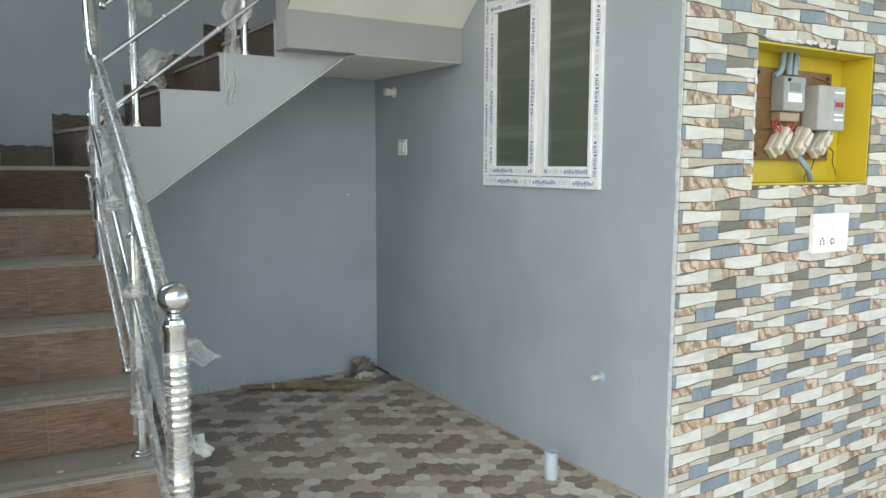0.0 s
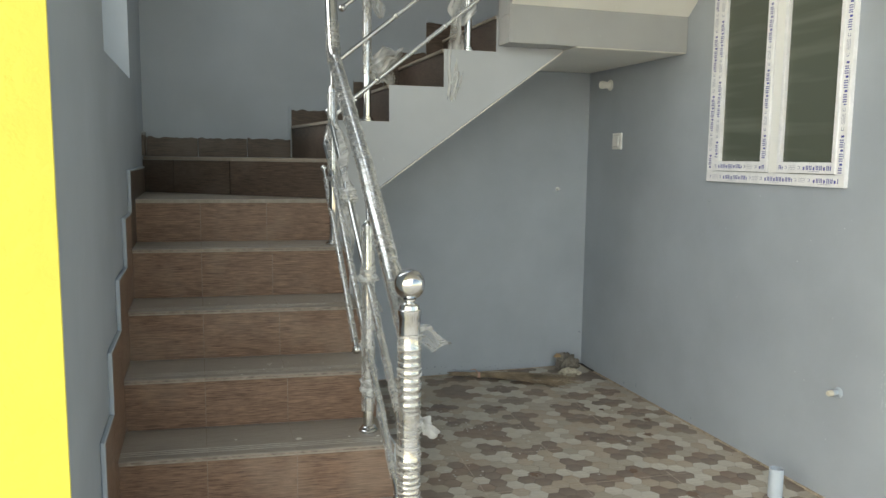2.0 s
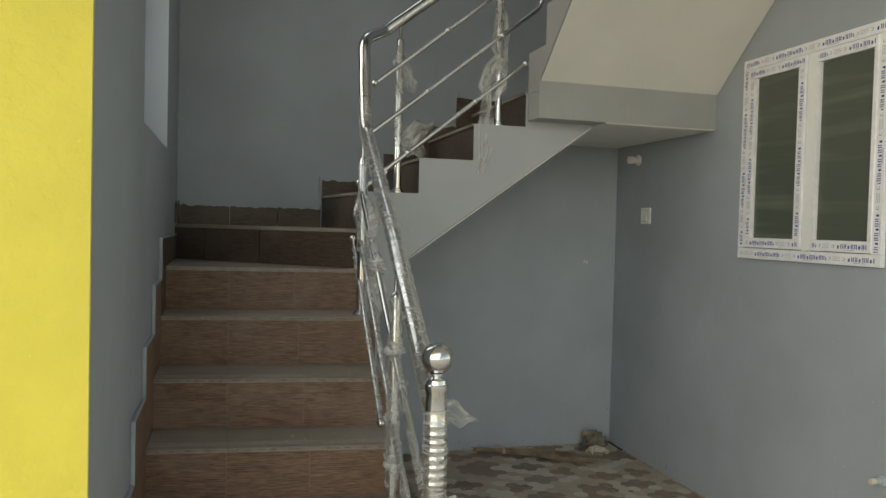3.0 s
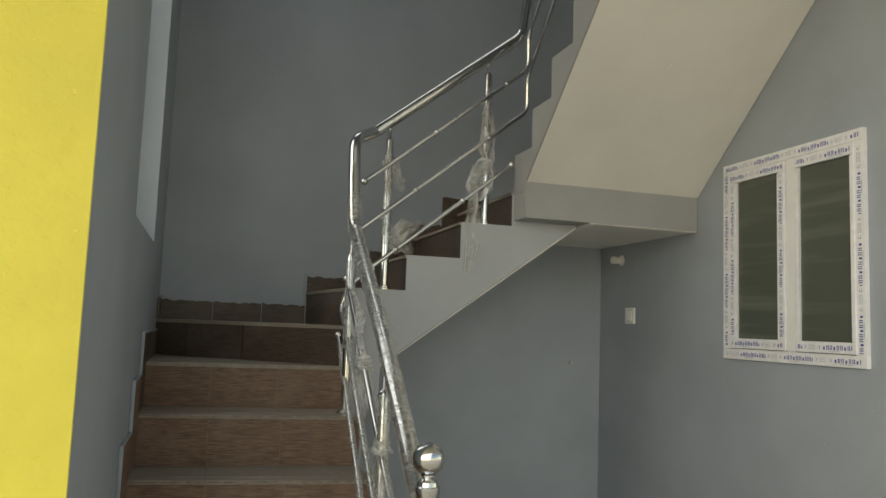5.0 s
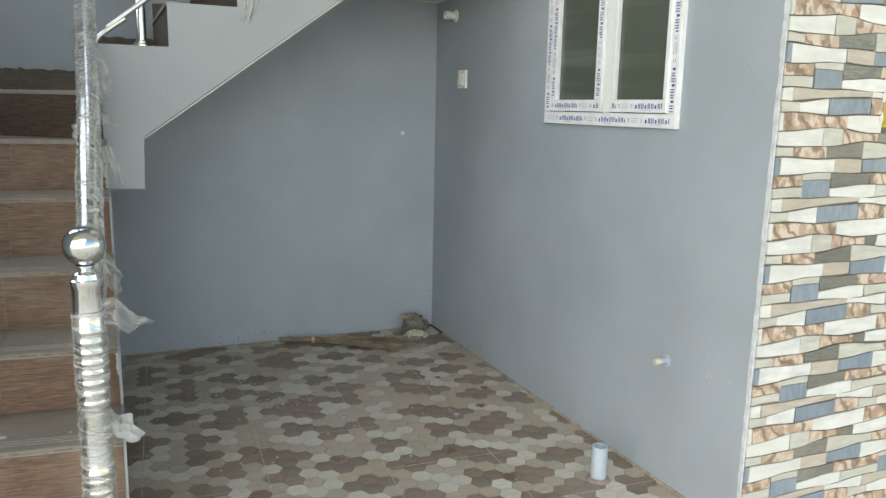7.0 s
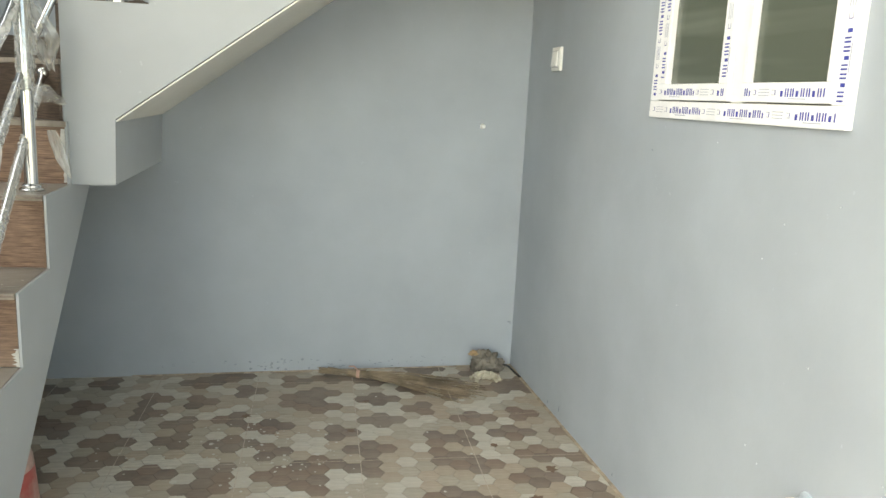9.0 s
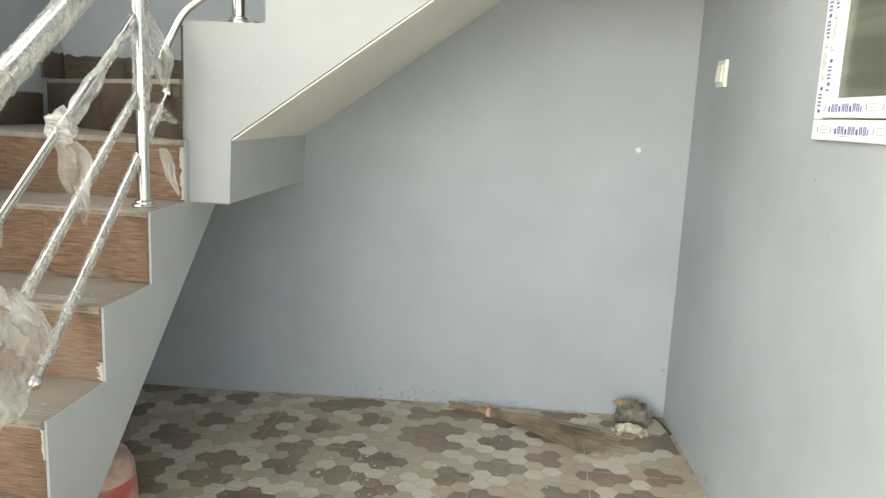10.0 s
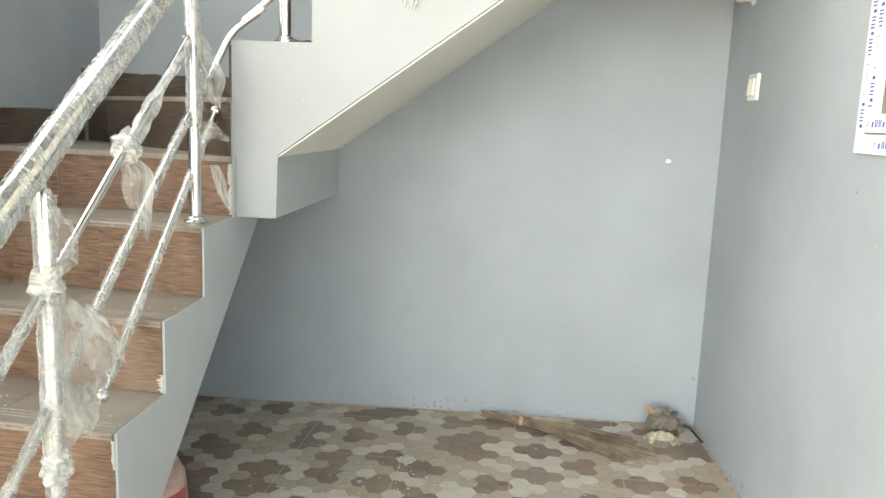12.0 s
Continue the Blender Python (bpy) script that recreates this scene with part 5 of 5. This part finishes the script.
for q in (2, 3):
    spots = [(rng.uniform(-2.2, -1.64), rng.uniform(FRONTS[q] + 0.03, FRONTS[q + 1] - 0.06), rng.uniform(0.0012, 0.0036)) for i in range(18)]
    blots("stair_specks", spots, bpy.data.materials["chalky_debris"], "scattered chalky flecks on a stair tread", "debris", LEVELS[q] + 0.0002)

# ---- stone-look cladding ----
front = bpy.data.objects["wall_front_right"]
TW, TH, TX, TZ = 0.4585, 0.295, 0.106, 0.457
# courses of one printed tile from its foot up: where the course starts, and its pieces with their widths
ROWS = [
    (-0.19, (("w", 0.44), ("t", 0.24), ("b", 0.32))),
    (-0.52, (("c", 0.424), ("r", 0.27), ("d", 0.306))),
    (-0.29, (("w", 0.42), ("c", 0.17), ("r", 0.30), ("d", 0.11))),
    (-0.20, (("r", 0.52), ("w", 0.48))),
    (-0.09, (("w", 0.24), ("b", 0.355), ("r", 0.225), ("c", 0.18))),
    (-0.147, (("t", 0.65), ("w", 0.35))),
    (0.0, (("b", 0.235), ("w", 0.405), ("c", 0.36))),
    (0.0, (("s", 0.235), ("d", 0.335), ("r", 0.43))),
]
THICK = (42, 36, 38, 43, 40, 25, 31, 35)
COURSES = len(ROWS)
base_z = [0.0]
for q in THICK:
    base_z.append(base_z[-1] + TH * q / sum(THICK))


def wave(row, x):
    """Height of the line under a course, the same in every tile."""
    k = row % COURSES
    u = (x - TX) / TW
    swing = 0.0075 if k in (2, 3, 5) else 0.003
    return TZ + base_z[k] + (row // COURSES) * TH + swing * math.sin(2 * math.pi * (u + 0.37 * k)) + 0.0025 * math.sin(2 * math.pi * (2 * u + 0.61 * k))


def marbled(name, island):
    """Brown stone print: tan and rust patches crossed by dark slanting veins."""
    m, nt, bs = nodes_of(name)
    src = nt.nodes.new("ShaderNodeNewGeometry").outputs["Random Per Island"] if island else random_of(nt)
    tone = mixer(nt, src, (0.33, 0.215, 0.14), (0.46, 0.34, 0.25))
    col = mixer(nt, noise_fac(nt, 26, 5, 0.46, 0.56, (1.0, 1, 0.8)), tone, (0.56, 0.45, 0.355))
    tc = nt.nodes.new("ShaderNodeTexCoord")
    mp = nt.nodes.new("ShaderNodeMapping")
    mp.inputs["Rotation"].default_value = (0, radians(38), 0)
    nt.links.new(tc.outputs["Object"], mp.inputs["Vector"])
    wv = nt.nodes.new("ShaderNodeTexWave")
    wv.inputs["Scale"].default_value, wv.inputs["Distortion"].default_value = 5.5, 9
    wv.inputs["Detail"].default_value, wv.inputs["Detail Scale"].default_value = 4, 2.2
    nt.links.new(mp.outputs["Vector"], wv.inputs["Vector"])
    r = nt.nodes.new("ShaderNodeMapRange")
    r.inputs["From Min"].default_value, r.inputs["From Max"].default_value = 0.34, 0.04
    r.inputs["To Max"].default_value = 0.72
    nt.links.new(wv.outputs["Fac"], r.inputs["Value"])
    nt.links.new(mixer(nt, r.outputs["Result"], col, (0.13, 0.075, 0.045)), bs.inputs["Base Color"])
    bs.inputs["Roughness"].default_value = 0.35
    return m


STONES = {}
for isl in (False, True):
    STONES[isl] = {
        "w": stone("white_stone_look", (0.62, 0.61, 0.57), (0.71, 0.70, 0.665), (1, 1, 3), 14, 0.3, isl, (0.60, 0.585, 0.53)),
        "c": stone("cream_stone_look", (0.46, 0.44, 0.375), (0.54, 0.52, 0.45), (1, 1, 4), 18, 0.35, isl, (0.50, 0.48, 0.41)),
        "t": stone("tan_stone_look", (0.44, 0.375, 0.30), (0.52, 0.45, 0.37), (1, 1, 4), 18, 0.35, isl, (0.43, 0.38, 0.31)),
        "r": marbled("brown_marbled_look", isl),
        "b": stone("blue_stone_look", (0.175, 0.215, 0.255), (0.235, 0.28, 0.32), (3, 1, 1), 24, 0.35, isl, (0.24, 0.285, 0.325)),
        "d": stone("dark_slate_look", (0.13, 0.125, 0.105), (0.21, 0.20, 0.17), (1, 1, 6), 30, 0.35, isl, (0.24, 0.23, 0.195)),
    }
STONE_KINDS = "wctrbd"
MORTAR = plain("dark_printed_joint", (0.13, 0.105, 0.078), 0.6, 0, 0.2, 40)
backs = wall_with_hole("y", YF - 0.004, YF + 0.004, 0.001, 3.2, GZ, 3.2, (NX0, NX1, NZ0, NZ1))
part("tile_backing", backs, MORTAR, front, "dark joints between the stone-look pieces")
rng = random.Random(33)
verts, faces, slots = [], [], []
singles = 0
for row in range(-24, 82):
    begin, cells = ROWS[row % COURSES]
    x = TX + (begin - 1) * TW
    i = 0
    while x < 3.2:
        key, frac = cells[i % len(cells)]
        x0, x1 = x, x + frac * TW
        x, i = x1, i + 1
        a, b = max(x0 + 0.0010, 0.002), min(x1 - 0.0010, 3.2)
        if b - a < 0.006 or x1 < 0.01:
            continue
        mid = (a + b) / 2
        zm = (wave(row, mid) + wave(row + 1, mid)) / 2
        if zm < GZ + 0.03 or zm > 3.16:
            continue
        spans = [(a, b)]
        if NZ0 - 0.014 < zm < NZ1 + 0.014:
            spans = [(p, q) for p, q in ((a, min(b, NX0 - 0.002)), (max(a, NX1 + 0.002), b)) if q - p > 0.006]
        for p, q in spans:
            lean = rng.uniform(-0.004, 0.004)
            proud = rng.uniform(0.0075, 0.0105)
            dips = [rng.uniform(0.0, 0.0012) if rng.random() < 0.75 else rng.uniform(0.001, 0.005) for k in range(4)]
            loop = []
            for k in range(4):
                u = p + (q - p) * k / 3
                loop.append((u + (lean if k in (0,) and p > 0.01 else 0), wave(row, u) + 0.0010 + dips[0] + (dips[1] - dips[0]) * k / 3))
            for k in range(3, -1, -1):
                u = p + (q - p) * k / 3
                loop.append((u, max(wave(row + 1, u) - 0.0010 - dips[2] * 0.6 + (dips[2] - dips[3]) * 0.6 * k / 3, wave(row, u) + 0.016)))
            pieces = [(key, loop)]
            if key == "s":
                # a small cream piece sits over the head of a blue one
                foot = [(u, wave(row - 1, u) + 0.001) for u, v in loop[:4]]
                step = [(u, w * 0.5 + v * 0.5) for (u, v), (_, w) in zip(loop[:4], loop[:3:-1])]
                pieces = [("b", foot + [(u, v - 0.001) for u, v in step[::-1]]), ("c", [(u, v + 0.001) for u, v in step] + loop[4:])]
            elif key == "b" and row % COURSES == 6:
                continue
            own = p < 1.15 and 0.2 < zm < 1.18 and singles < 300
            for kind, loop in pieces:
                if own:
                    singles += 1
                    bm = bmesh.new()
                    lo = [bm.verts.new((cx, YF - 0.0035, cz)) for cx, cz in loop]
                    hi = [bm.verts.new((cx, YF - proud, cz)) for cx, cz in loop]
                    bm.faces.new(hi)
                    for k in range(8):
                        bm.faces.new((lo[k], lo[(k + 1) % 8], hi[(k + 1) % 8], hi[k]))
                    bmesh.ops.recalc_face_normals(bm, faces=bm.faces)
                    part("stone_piece", bm, STONES[False][kind], front)
                else:
                    n = len(verts)
                    verts += [(cx, YF - 0.0035, cz) for cx, cz in loop] + [(cx, YF - proud, cz) for cx, cz in loop]
                    faces.append([n + 8 + k for k in range(8)])
                    slots.append(STONE_KINDS.index(kind))
                    for k in range(8):
                        faces.append([n + k, n + (k + 1) % 8, n + 8 + (k + 1) % 8, n + 8 + k])
                        slots.append(STONE_KINDS.index(kind))
me = bpy.data.meshes.new("stone_pieces")
me.from_pydata(verts, [], faces)
for q in STONE_KINDS:
    me.materials.append(STONES[True][q])
me.polygons.foreach_set("material_index", slots)
ob = tagged(new("stone_pieces", me), kind="stuff")
ob.parent = front
